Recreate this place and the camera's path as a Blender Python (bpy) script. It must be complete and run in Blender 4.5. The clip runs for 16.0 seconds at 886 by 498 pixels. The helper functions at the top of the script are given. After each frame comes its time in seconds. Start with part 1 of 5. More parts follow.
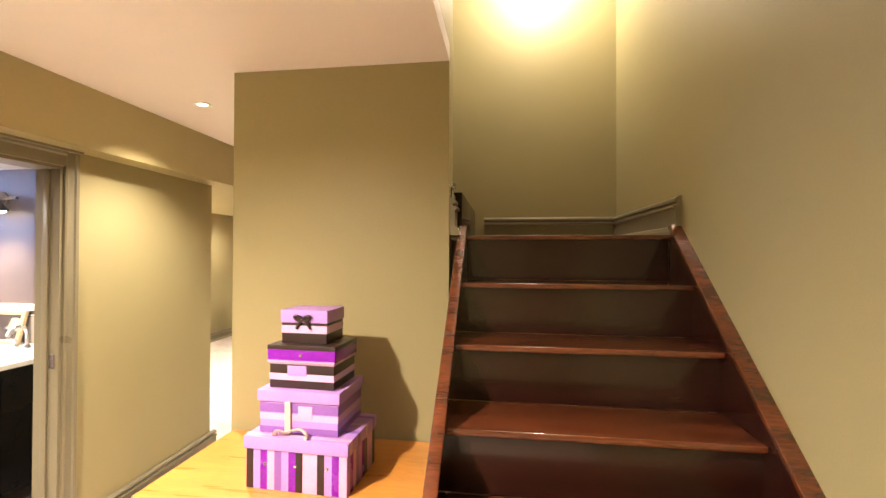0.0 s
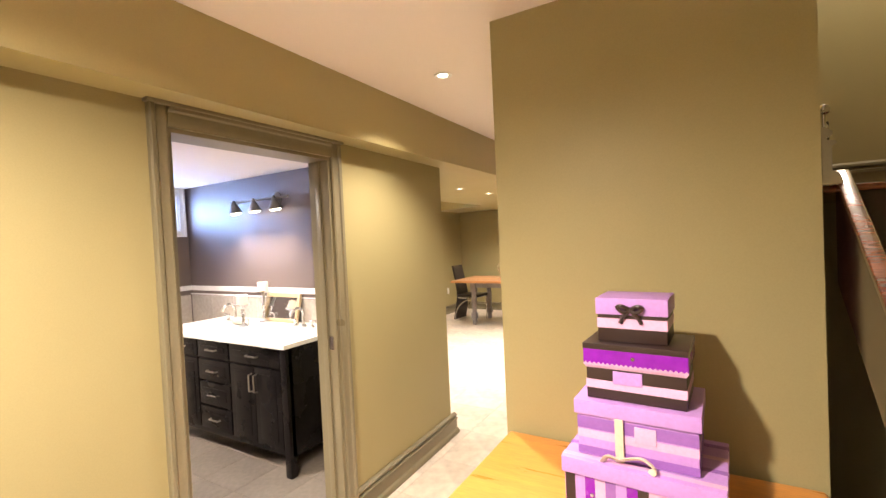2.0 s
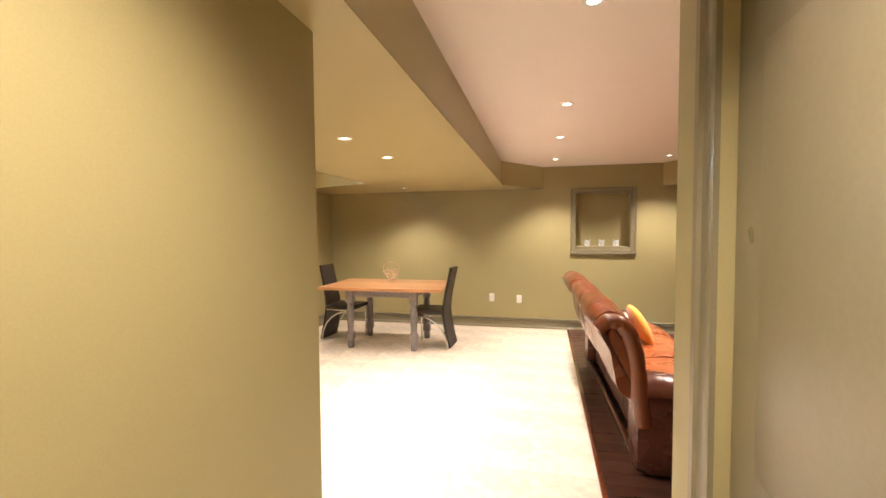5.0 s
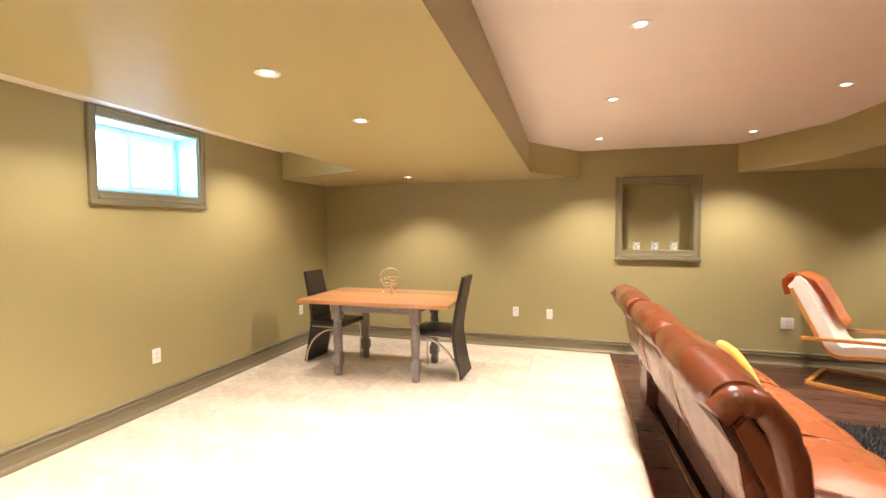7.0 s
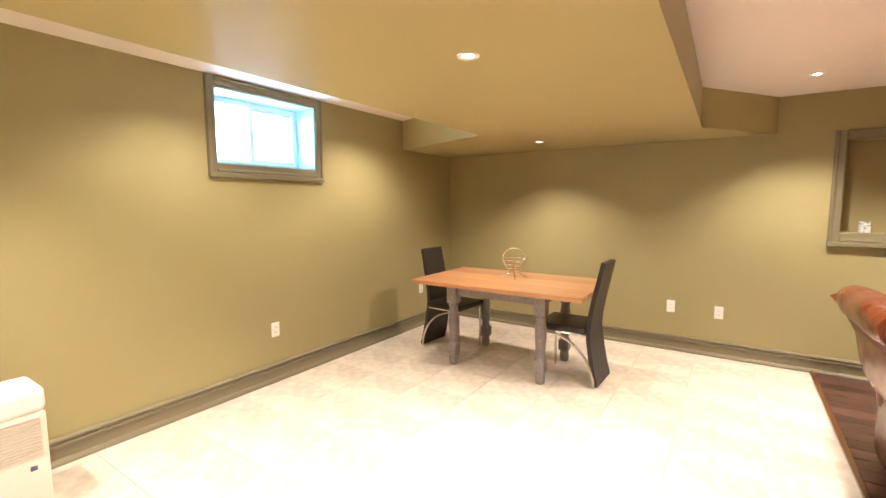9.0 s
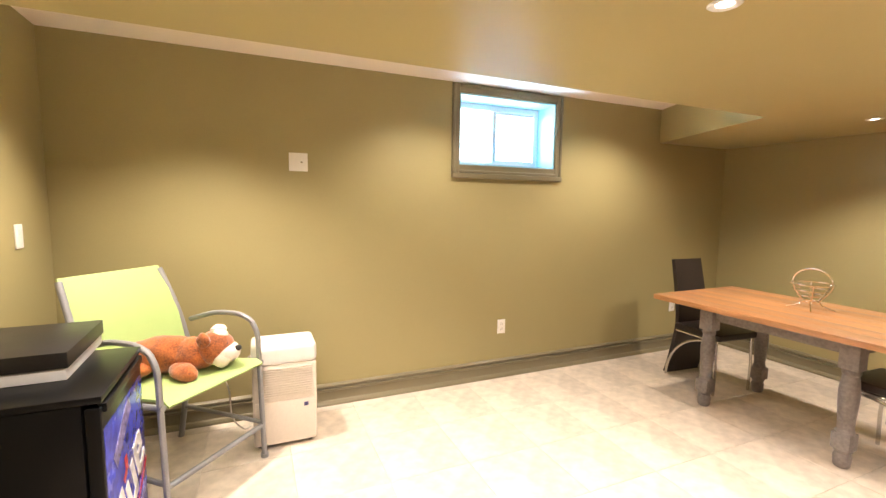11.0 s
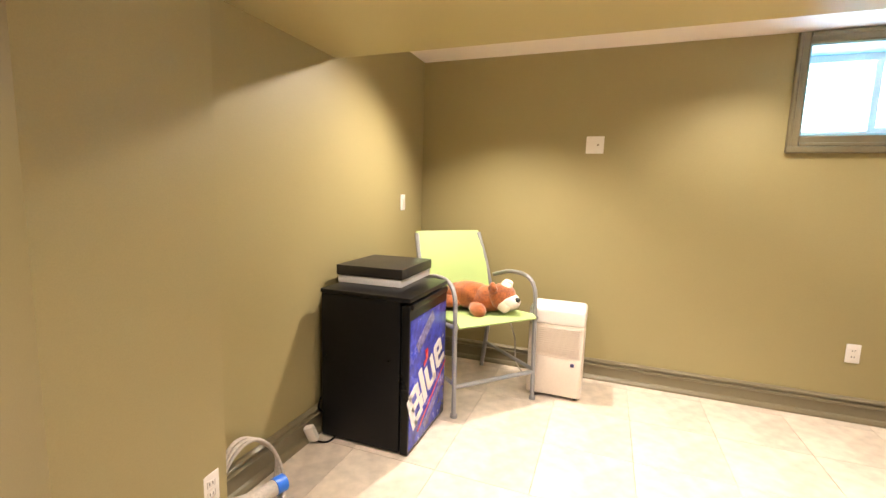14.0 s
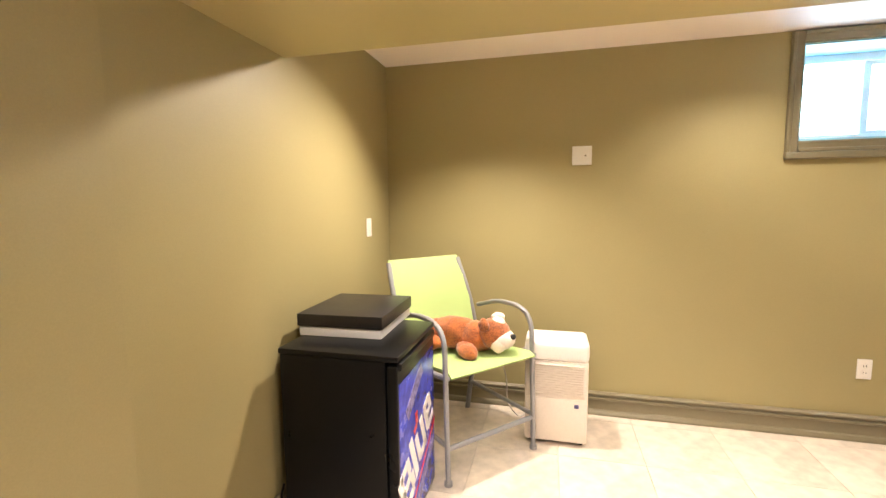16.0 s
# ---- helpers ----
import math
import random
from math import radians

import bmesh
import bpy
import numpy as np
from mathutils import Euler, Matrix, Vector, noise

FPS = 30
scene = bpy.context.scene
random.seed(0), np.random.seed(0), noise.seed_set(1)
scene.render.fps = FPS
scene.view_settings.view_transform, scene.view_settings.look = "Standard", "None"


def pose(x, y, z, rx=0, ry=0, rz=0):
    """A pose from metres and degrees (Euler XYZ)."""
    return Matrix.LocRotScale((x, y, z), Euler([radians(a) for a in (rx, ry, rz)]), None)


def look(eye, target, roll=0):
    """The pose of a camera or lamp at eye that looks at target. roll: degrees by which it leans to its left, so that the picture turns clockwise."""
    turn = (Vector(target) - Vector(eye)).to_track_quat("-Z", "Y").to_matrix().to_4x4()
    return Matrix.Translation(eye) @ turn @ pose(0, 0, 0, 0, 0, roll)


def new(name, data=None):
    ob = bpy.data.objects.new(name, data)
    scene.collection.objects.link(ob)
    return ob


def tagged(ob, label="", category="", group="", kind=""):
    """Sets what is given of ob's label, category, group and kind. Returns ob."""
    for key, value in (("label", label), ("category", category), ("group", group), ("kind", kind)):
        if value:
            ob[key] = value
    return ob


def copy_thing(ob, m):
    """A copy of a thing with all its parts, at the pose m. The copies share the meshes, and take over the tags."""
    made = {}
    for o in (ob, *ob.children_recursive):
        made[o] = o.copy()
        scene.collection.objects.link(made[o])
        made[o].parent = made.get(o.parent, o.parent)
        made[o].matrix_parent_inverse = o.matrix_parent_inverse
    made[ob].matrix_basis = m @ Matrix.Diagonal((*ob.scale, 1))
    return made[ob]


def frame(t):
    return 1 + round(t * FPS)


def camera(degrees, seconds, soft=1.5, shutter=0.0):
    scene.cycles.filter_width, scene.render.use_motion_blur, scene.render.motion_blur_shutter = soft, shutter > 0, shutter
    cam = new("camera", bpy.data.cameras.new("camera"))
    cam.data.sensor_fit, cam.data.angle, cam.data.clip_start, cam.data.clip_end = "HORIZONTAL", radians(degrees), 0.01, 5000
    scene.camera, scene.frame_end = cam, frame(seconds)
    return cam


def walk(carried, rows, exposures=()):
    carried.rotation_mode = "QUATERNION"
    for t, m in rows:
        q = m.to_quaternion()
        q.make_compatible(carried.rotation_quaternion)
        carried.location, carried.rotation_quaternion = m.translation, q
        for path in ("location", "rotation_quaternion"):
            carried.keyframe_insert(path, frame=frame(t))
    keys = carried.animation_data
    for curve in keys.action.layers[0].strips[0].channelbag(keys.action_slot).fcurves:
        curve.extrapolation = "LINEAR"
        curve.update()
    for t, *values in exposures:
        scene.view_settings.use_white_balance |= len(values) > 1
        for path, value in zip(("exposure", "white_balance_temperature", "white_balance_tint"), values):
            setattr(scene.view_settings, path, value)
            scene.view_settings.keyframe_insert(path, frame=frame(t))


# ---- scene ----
cam = camera(90.7, 16.0)
PATH = [
    (0, (0.782, 0.434, 1.505), (0.511, 2.416, 1.527), 0.2),
    (0.5, (0.752, 0.373, 1.515), (0.182, 2.289, 1.469), 0.5),
    (1, (0.687, 0.372, 1.493), (-0.168, 2.178, 1.422), -0.0),
    (1.5, (0.519, 0.499, 1.48), (-0.492, 2.224, 1.42), -1.2),
    (2, (0.264, 0.665, 1.484), (-0.758, 2.384, 1.438), -2.7),
    (2.5, (-0.023, 0.84, 1.48), (-0.929, 2.622, 1.421), -2.5),
    (3, (-0.238, 1.061, 1.456), (-0.973, 2.919, 1.367), -2.4),
    (3.5, (-0.439, 1.329, 1.447), (-1.049, 3.231, 1.347), -1.9),
    (5.8, (-0.828, 2.897, 1.458), (-1.271, 4.845, 1.373), -0.2),
    (6, (-0.834, 3.019, 1.454), (-1.309, 4.96, 1.375), 0.1),
    (6.5, (-0.874, 3.274, 1.448), (-1.388, 5.206, 1.371), 0.2),
    (7, (-0.911, 3.488, 1.442), (-1.472, 5.405, 1.349), -0.2),
    (7.5, (-0.976, 3.654, 1.442), (-1.631, 5.539, 1.314), 0.5),
    (8, (-1.043, 3.811, 1.436), (-1.844, 5.637, 1.277), 0.4),
    (8.2, (-1.042, 3.864, 1.435), (-1.892, 5.666, 1.262), 0.3),
    (10.5, (-1.146, 4.321, 1.433), (-2.822, 5.393, 1.23), 0.2),
    (11, (-1.074, 4.343, 1.424), (-2.9, 5.133, 1.218), 0.8),
    (11.5, (-1.024, 4.389, 1.397), (-2.949, 4.884, 1.175), 0.9),
    (12, (-1.01, 4.469, 1.367), (-2.981, 4.711, 1.127), 0.6),
    (12.5, (-0.999, 4.547, 1.351), (-2.983, 4.526, 1.106), 1.0),
    (13, (-0.935, 4.628, 1.337), (-2.903, 4.363, 1.097), 1.4),
    (13.5, (-0.873, 4.7, 1.334), (-2.787, 4.179, 1.081), 1.6),
    (14, (-0.835, 4.74, 1.321), (-2.693, 4.047, 1.066), 1.7),
    (14.5, (-0.82, 4.753, 1.306), (-2.646, 3.973, 1.069), 0.9),
    (15, (-0.88, 4.706, 1.364), (-2.706, 3.93, 1.12), -0.3),
    (15.5, (-0.998, 4.556, 1.396), (-2.872, 3.896, 1.168), -0.2),
    (16, (-1.187, 4.447, 1.389), (-3.116, 3.964, 1.182), -0.5),
]
EXPOSURES = [(0, 0.50), (1, 0.42), (2.5, 0.18), (3.5, 0.12), (5.8, 0.27), (6.5, 0.32), (8, 0.29), (10.5, 0.12), (12, 0.06), (14, 0.04), (16, 0.06)]
walk(cam, [(t, look(eye, target, roll)) for t, eye, target, roll in PATH], EXPOSURES)
# ---- world and lights ----
CH, SH = 2.325, 2.02          # ceiling and dropped-ceiling heights
world = bpy.data.worlds.new("world")
scene.world = world
world.use_nodes = True
wn = world.node_tree.nodes
sky = wn.new("ShaderNodeTexSky")
sky.sky_type, sky.sun_disc = "NISHITA", False
sky.sun_elevation, sky.sun_rotation = radians(40), radians(120)
wn["Background"].inputs[1].default_value = 0.12
world.node_tree.links.new(sky.outputs[0], wn["Background"].inputs[0])
sun = new("sun", bpy.data.lights.new("sun", "SUN"))
sun.data.energy, sun.data.angle, sun.data.color = 2.0, radians(0.5), (1, 0.95, 0.88)
sun.matrix_world = look((6, 3, 8), (0, 0, 0))

WARM = (1.0, 0.86, 0.75)


def spot(x, y, z, watts, cone=118, color=WARM, lean=0.0):
    ob = new("downlight_lamp", bpy.data.lights.new("downlight_lamp", "SPOT"))
    ob.data.energy, ob.data.color = watts, color
    ob.data.spot_size, ob.data.spot_blend, ob.data.shadow_soft_size = radians(cone), 0.75, 0.035
    ob.location, ob.rotation_euler = (x, y, z), (0, radians(lean), 0)
    return ob


def window_light(x, y, z, w, h, watts, color):
    ob = new("window_daylight", bpy.data.lights.new("window_daylight", "AREA"))
    ob.data.shape, ob.data.size, ob.data.size_y = "RECTANGLE", w, h
    ob.data.energy, ob.data.color = watts, color
    ob.matrix_world = look((x, y, z), (x + 1, y, z))
    return ob


# ---- materials ----
def mat(name, base, rough=0.5, metal=0.0, var=0.06, scale=3.0, fine=80.0, bump=0.05, coat=0.0, spec=0.5, rand=0.0, stretch=(1, 1, 1), dark=None, sheen=0.0):
    """Procedural surface: a broad and a fine variation of the colour, roughness variation and fine relief."""
    m = bpy.data.materials.new(name)
    m.use_nodes = True
    nt = m.node_tree
    n, l = nt.nodes, nt.links
    b = n["Principled BSDF"]
    tc = n.new("ShaderNodeTexCoord")
    mp = n.new("ShaderNodeMapping")
    mp.inputs["Scale"].default_value = stretch
    l.new(tc.outputs["Object"], mp.inputs[0])
    big, small = n.new("ShaderNodeTexNoise"), n.new("ShaderNodeTexNoise")
    for t, s, d in ((big, scale, 4), (small, fine, 6)):
        t.inputs["Scale"].default_value, t.inputs["Detail"].default_value = s, d
        l.new(mp.outputs[0], t.inputs["Vector"])
    add = n.new("ShaderNodeMath")
    add.operation = "ADD"
    l.new(big.outputs[0], add.inputs[0])
    l.new(small.outputs[0], add.inputs[1])
    last = add
    if rand:
        info = n.new("ShaderNodeObjectInfo")
        ra = n.new("ShaderNodeMath")
        ra.operation, ra.inputs[1].default_value = "MULTIPLY", rand
        l.new(info.outputs["Random"], ra.inputs[0])
        ad2 = n.new("ShaderNodeMath")
        ad2.operation = "ADD"
        l.new(add.outputs[0], ad2.inputs[0])
        l.new(ra.outputs[0], ad2.inputs[1])
        last = ad2
    ramp = n.new("ShaderNodeValToRGB")
    lo = dark or tuple(c * (1 - 2.2 * var) for c in base)
    hi = tuple(min(1, c * (1 + 1.4 * var)) for c in base)
    e = ramp.color_ramp.elements
    e[0].position, e[0].color = 0.3, (*lo, 1)
    e[1].position, e[1].color = 0.72, (*hi, 1)
    half = n.new("ShaderNodeMath")
    half.operation, half.inputs[1].default_value = "MULTIPLY", 0.5 if not rand else 1 / (2 + rand)
    l.new(last.outputs[0], half.inputs[0])
    l.new(half.outputs[0], ramp.inputs[0])
    l.new(ramp.outputs[0], b.inputs["Base Color"])
    rr = n.new("ShaderNodeMapRange")
    rr.inputs["To Min"].default_value, rr.inputs["To Max"].default_value = max(0.02, rough - 0.1), min(1, rough + 0.1)
    l.new(big.outputs[0], rr.inputs["Value"])
    l.new(rr.outputs[0], b.inputs["Roughness"])
    b.inputs["Metallic"].default_value = metal
    b.inputs["Specular IOR Level"].default_value = spec
    b.inputs["Coat Weight"].default_value = coat
    b.inputs["Coat Roughness"].default_value = 0.12
    b.inputs["Sheen Weight"].default_value = sheen
    if bump:
        bp = n.new("ShaderNodeBump")
        bp.inputs["Strength"].default_value, bp.inputs["Distance"].default_value = bump, 0.004
        l.new(small.outputs[0], bp.inputs["Height"])
        l.new(bp.outputs[0], b.inputs["Normal"])
    return m


def glow(name, color, strength):
    m = bpy.data.materials.new(name)
    m.use_nodes = True
    b = m.node_tree.nodes["Principled BSDF"]
    b.inputs["Base Color"].default_value = (*color, 1)
    b.inputs["Emission Color"].default_value = (*color, 1)
    b.inputs["Emission Strength"].default_value = strength
    return m


def glass(name, color=(0.95, 0.98, 1.0)):
    m = bpy.data.materials.new(name)
    m.use_nodes = True
    b = m.node_tree.nodes["Principled BSDF"]
    b.inputs["Base Color"].default_value = (*color, 1)
    b.inputs["Transmission Weight"].default_value = 1.0
    b.inputs["Roughness"].default_value = 0.02
    b.inputs["IOR"].default_value = 1.3
    return m


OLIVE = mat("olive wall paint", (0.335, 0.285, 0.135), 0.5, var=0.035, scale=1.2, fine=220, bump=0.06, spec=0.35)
OLIVE_TRIM = mat("olive gloss trim paint", (0.195, 0.167, 0.100), 0.32, var=0.05, scale=2, fine=90, bump=0.03)
# wall olive for the soffits, with light bounced off the floor mixed in
OLIVE_BOUNCE = mat("olive wall paint lightened for floor bounce", (0.43, 0.36, 0.165), 0.38, var=0.03, scale=1.0, fine=200, bump=0.04)
WHITE = mat("white ceiling paint", (0.84, 0.755, 0.69), 0.7, var=0.02, scale=1.5, fine=250, bump=0.06, spec=0.2)
WHITE_TRIM = mat("white gloss paint", (0.80, 0.80, 0.78), 0.35, var=0.02, bump=0.02)
TILE = mat("cream porcelain tile", (0.68, 0.59, 0.485), 0.34, var=0.17, scale=2.2, fine=14, bump=0.03, rand=0.07)
GROUT = mat("sand grout", (0.64, 0.555, 0.455), 0.9, var=0.1, fine=150, bump=0.15)
DARKWOOD = mat("dark stained wood", (0.026, 0.0075, 0.005), 0.19, var=0.3, scale=2, fine=30, bump=0.03, stretch=(1, 9, 9), coat=0.35, spec=0.4)
TREADWOOD = mat("red brown varnished tread", (0.125, 0.032, 0.011), 0.14, var=0.4, scale=2, fine=26, bump=0.04, stretch=(1, 10, 10), coat=0.9)
PLANK = mat("dark walnut laminate", (0.085, 0.038, 0.026), 0.3, var=0.4, scale=2.2, fine=22, bump=0.06, stretch=(1, 12, 12), rand=0.5)
TAUPE = mat("taupe bathroom paint", (0.15, 0.115, 0.10), 0.5, var=0.04, scale=1.5, fine=200, bump=0.05, spec=0.35)
BATH_TILE = mat("grey beige wall tile", (0.45, 0.40, 0.34), 0.35, var=0.14, scale=4, fine=30, bump=0.04, rand=0.4)
BATH_FLOOR = mat("grey floor tile", (0.25, 0.215, 0.18), 0.4, var=0.14, scale=4, fine=30, bump=0.04, rand=0.3)
PLASTIC = mat("white plastic", (0.80, 0.77, 0.72), 0.35, var=0.02, bump=0.0)
CHROME = mat("brushed chrome", (0.62, 0.60, 0.57), 0.22, metal=1.0, var=0.05, bump=0.02)
BULB = glow("lit lamp lens", (1.0, 0.86, 0.66), 14.0)
PANE = glass("window glass")


# ---- mesh helpers ----
def bx(bm, x0, y0, z0, x1, y1, z1, bev=0.0, seg=2):
    r = bmesh.ops.create_cube(bm, size=1, matrix=Matrix.LocRotScale(((x0 + x1) / 2, (y0 + y1) / 2, (z0 + z1) / 2), None, (abs(x1 - x0), abs(y1 - y0), abs(z1 - z0))))
    if bev:
        es = list({e for v in r["verts"] for e in v.link_edges})
        bmesh.ops.bevel(bm, geom=es, offset=bev, segments=seg, affect="EDGES", profile=0.6)
    return bm


def obx(bm, size, m, bev=0.0, seg=2):
    r = bmesh.ops.create_cube(bm, size=1, matrix=m @ Matrix.Diagonal((*size, 1)))
    if bev:
        es = list({e for v in r["verts"] for e in v.link_edges})
        bmesh.ops.bevel(bm, geom=es, offset=bev, segments=seg, affect="EDGES", profile=0.6)
    return bm


def prism(bm, poly, z0, z1):
    lo = [bm.verts.new((x, y, z0)) for x, y in poly]
    hi = [bm.verts.new((x, y, z1)) for x, y in poly]
    n = len(poly)
    bm.faces.new(lo[::-1]), bm.faces.new(hi)
    for i in range(n):
        bm.faces.new((lo[i], lo[(i + 1) % n], hi[(i + 1) % n], hi[i]))
    return bm


def tube(bm, pts, r, seg=10, closed=False, flat=1.0):
    """A round bar along points; r a number or one radius a point."""
    pts = [Vector(p) for p in pts]
    n = len(pts)
    rs = r if isinstance(r, (list, tuple)) else [r] * n
    rings = []
    side = None
    for i, p in enumerate(pts):
        a, b = (pts[i - 1], pts[(i + 1) % n]) if closed else (pts[max(0, i - 1)], pts[min(n - 1, i + 1)])
        d = (b - a).normalized()
        if side is None:
            side = d.orthogonal().normalized()
        side = (side - d * side.dot(d)).normalized()
        up = d.cross(side)
        rings.append([bm.verts.new(p + rs[i] * (math.cos(2 * math.pi * k / seg) * side + flat * math.sin(2 * math.pi * k / seg) * up)) for k in range(seg)])
    for i in range(n if closed else n - 1):
        a, b = rings[i], rings[(i + 1) % n]
        for k in range(seg):
            bm.faces.new((a[k], a[(k + 1) % seg], b[(k + 1) % seg], b[k]))
    if not closed:
        bm.faces.new(rings[0][::-1]), bm.faces.new(rings[-1])
    return bm


def lathe(bm, prof, seg=20, at=(0, 0, 0), m=None):
    """Turned body from (radius, height) pairs."""
    at = Vector(at)
    rings = []
    for r, z in prof:
        ring = [Vector((r * math.cos(2 * math.pi * k / seg), r * math.sin(2 * math.pi * k / seg), z)) for k in range(seg)]
        rings.append([bm.verts.new((m @ v if m else v) + at) for v in ring])
    for a, b in zip(rings, rings[1:]):
        for k in range(seg):
            bm.faces.new((a[k], a[(k + 1) % seg], b[(k + 1) % seg], b[k]))
    bm.faces.new(rings[0][::-1]), bm.faces.new(rings[-1])
    return bm


def strip(bm, prof, a, b, out):
    """A moulding: profile (out from the wall, up) swept from a to b on the floor plan."""
    a, b, out = Vector((*a, 0)), Vector((*b, 0)), Vector((*out, 0))
    r0 = [bm.verts.new(a + out * o + Vector((0, 0, z))) for o, z in prof]
    r1 = [bm.verts.new(b + out * o + Vector((0, 0, z))) for o, z in prof]
    n = len(prof)
    for i in range(n):
        bm.faces.new((r0[i], r0[(i + 1) % n], r1[(i + 1) % n], r1[i]))
    bm.faces.new(r0[::-1]), bm.faces.new(r1)
    return bm


def smooth_path(pts, per=8):
    out = []
    P = [Vector(p) for p in pts]
    P = [P[0]] + P + [P[-1]]
    for p0, p1, p2, p3 in zip(P, P[1:], P[2:], P[3:]):
        for k in range(per):
            t = k / per
            out.append(0.5 * (2 * p1 + (p2 - p0) * t + (2 * p0 - 5 * p1 + 4 * p2 - p3) * t * t + (3 * p1 - p0 - 3 * p2 + p3) * t ** 3))
    return out + [P[-1]]


def smooth_by_angle(me, angle=35):
    for p in me.polygons:
        p.use_smooth = True
    me.set_sharp_from_angle(angle=radians(angle))


def part(name, bm, material, parent=None, label="", smooth=True):
    bmesh.ops.recalc_face_normals(bm, faces=bm.faces)
    me = bpy.data.meshes.new(name)
    bm.to_mesh(me)
    bm.free()
    for m in (material if isinstance(material, (list, tuple)) else (material,)):
        me.materials.append(m)
    if smooth:
        smooth_by_angle(me)
    ob = new(name, me)
    if parent:
        ob.parent = parent
    if label:
        ob["label"] = label
    return ob


def structure(name, bm, material, label="", smooth=False):
    return tagged(part(name, bm, material, None, "", smooth), label, "", "", "structure")


def thing(name, m, label, category, group=""):
    ob = new(name)
    ob.empty_display_size = 0.1
    ob.matrix_basis = m
    return tagged(ob, label, category, group)


def B():
    return bmesh.new()


# ---- walls ----
WX, NY, EX = -4.13, 8.82, 2.9     # window wall, far wall, closing wall
HX = -1.39                        # hall wall with the bathroom door
TOP = 4.4                         # stairwell height

# window wall with one deep window opening
W0, W1, WZ0, WZ1 = 5.785, 6.668, 1.722, 2.255
b = B()
bx(b, WX - 0.34, 3.1, 0, WX, W0, CH)
bx(b, WX - 0.34, W1, 0, WX, NY + 0.2, CH)
bx(b, WX - 0.34, W0, 0, WX, W1, WZ0)
bx(b, WX - 0.34, W0, WZ1, WX, W1, CH)
structure("wall_west", b, OLIVE, "olive painted basement wall with a small window")
# far wall with the niche
N0, N1, NZ0, NZ1 = -0.358, 0.362, 1.193, 1.936
b = B()
bx(b, WX, NY, 0, N0, NY + 0.2, CH)
bx(b, N1, NY, 0, EX, NY + 0.2, CH)
bx(b, N0, NY, 0, N1, NY + 0.2, NZ0)
bx(b, N0, NY, NZ1, N1, NY + 0.2, CH)
bx(b, N0, NY + 0.17, NZ0, N1, NY + 0.2, NZ1)
structure("wall_north", b, OLIVE, "olive painted wall with a recessed niche")
# wall between living room and bathroom, with its thicker end; the hall wall runs slightly askew
EDGE, CORNER_Y = -1.428, 3.512
b = B()
bx(b, WX, 3.19, 0, -1.98, 3.315, CH)
prism(b, [(-1.98, 3.19), (EDGE - 0.02, 3.19), (EDGE, CORNER_Y), (-1.98, 3.475)], 0, CH)
structure("wall_south", b, OLIVE, "olive painted wall with a boxed-out end")
# hall wall with the bathroom doorway
D0, D1, DZ = 1.532, 2.337, 1.935
b = B()
bx(b, HX - 0.13, -1.3, 0, HX, D0, CH)
prism(b, [(HX - 0.13, D1), (HX, D1), (EDGE, CORNER_Y), (EDGE - 0.02, 3.19), (HX - 0.13, 3.19)], 0, CH)
bx(b, HX - 0.13, D0, DZ, HX, D1, CH)
structure("wall_hall_west", b, OLIVE, "olive painted hall wall with an open doorway")
# wall behind the desk, hall wall beyond it, and the wall that closes the living room
SX = 0.556
b = B()
bx(b, -0.43, 2.27, 0, SX, 2.39, TOP)
structure("wall_desk", b, OLIVE, "olive painted wall beside the stairs")
C0, C1, CZ = 2.62, 3.36, 1.95
b = B()
bx(b, -0.43, 2.39, 0, -0.31, C0, CH)
bx(b, -0.43, C1, 0, -0.31, 3.66, CH)
bx(b, -0.43, C0, CZ, -0.31, C1, CH)
structure("wall_hall_east", b, OLIVE, "olive painted hall wall with a closet door")
b = B()
bx(b, -0.31, 3.54, 0, EX, 3.66, TOP)
bx(b, EX, 3.54, 0, EX + 0.12, NY + 0.2, CH)
structure("wall_closing", b, OLIVE, "plain olive painted walls")
# stairwell
b = B()
structure("wall_stairwell_east", bx(B(), 1.50, -1.3, 0, 1.62, 3.54, TOP), OLIVE, "tall olive painted stairwell wall")
bx(b, -0.31, 3.35, 1.2, 1.50, 3.54, TOP)
bx(b, -0.43, 2.39, CH, -0.31, 3.54, TOP)
bx(b, SX - 0.12, -1.3, CH + 0.07, SX, 2.27, TOP)
bx(b, HX - 0.13, -1.42, 0, 1.62, -1.3, TOP)
structure("wall_stairwell", b, OLIVE, "tall olive painted stairwell walls")
# bathroom
b = B()
BX, BY, BCH = -4.06, 3.08, 2.09
V0, V1, VZ0, VZ1 = 2.25, 3.0, 1.66, 2.06
bx(b, BX - 0.3, 0.4, 0, BX, V0, BCH)
bx(b, BX - 0.3, V1, 0, BX, BY, BCH)
bx(b, BX - 0.3, V0, 0, BX, V1, VZ0)
bx(b, BX - 0.3, V0, VZ1, BX, V1, BCH)
bx(b, BX - 0.3, BY, 0, HX - 0.13, 3.19, BCH)
bx(b, BX, 0.4, 0, HX - 0.13, 0.5, BCH)
structure("wall_bathroom", b, TAUPE, "taupe painted bathroom walls")

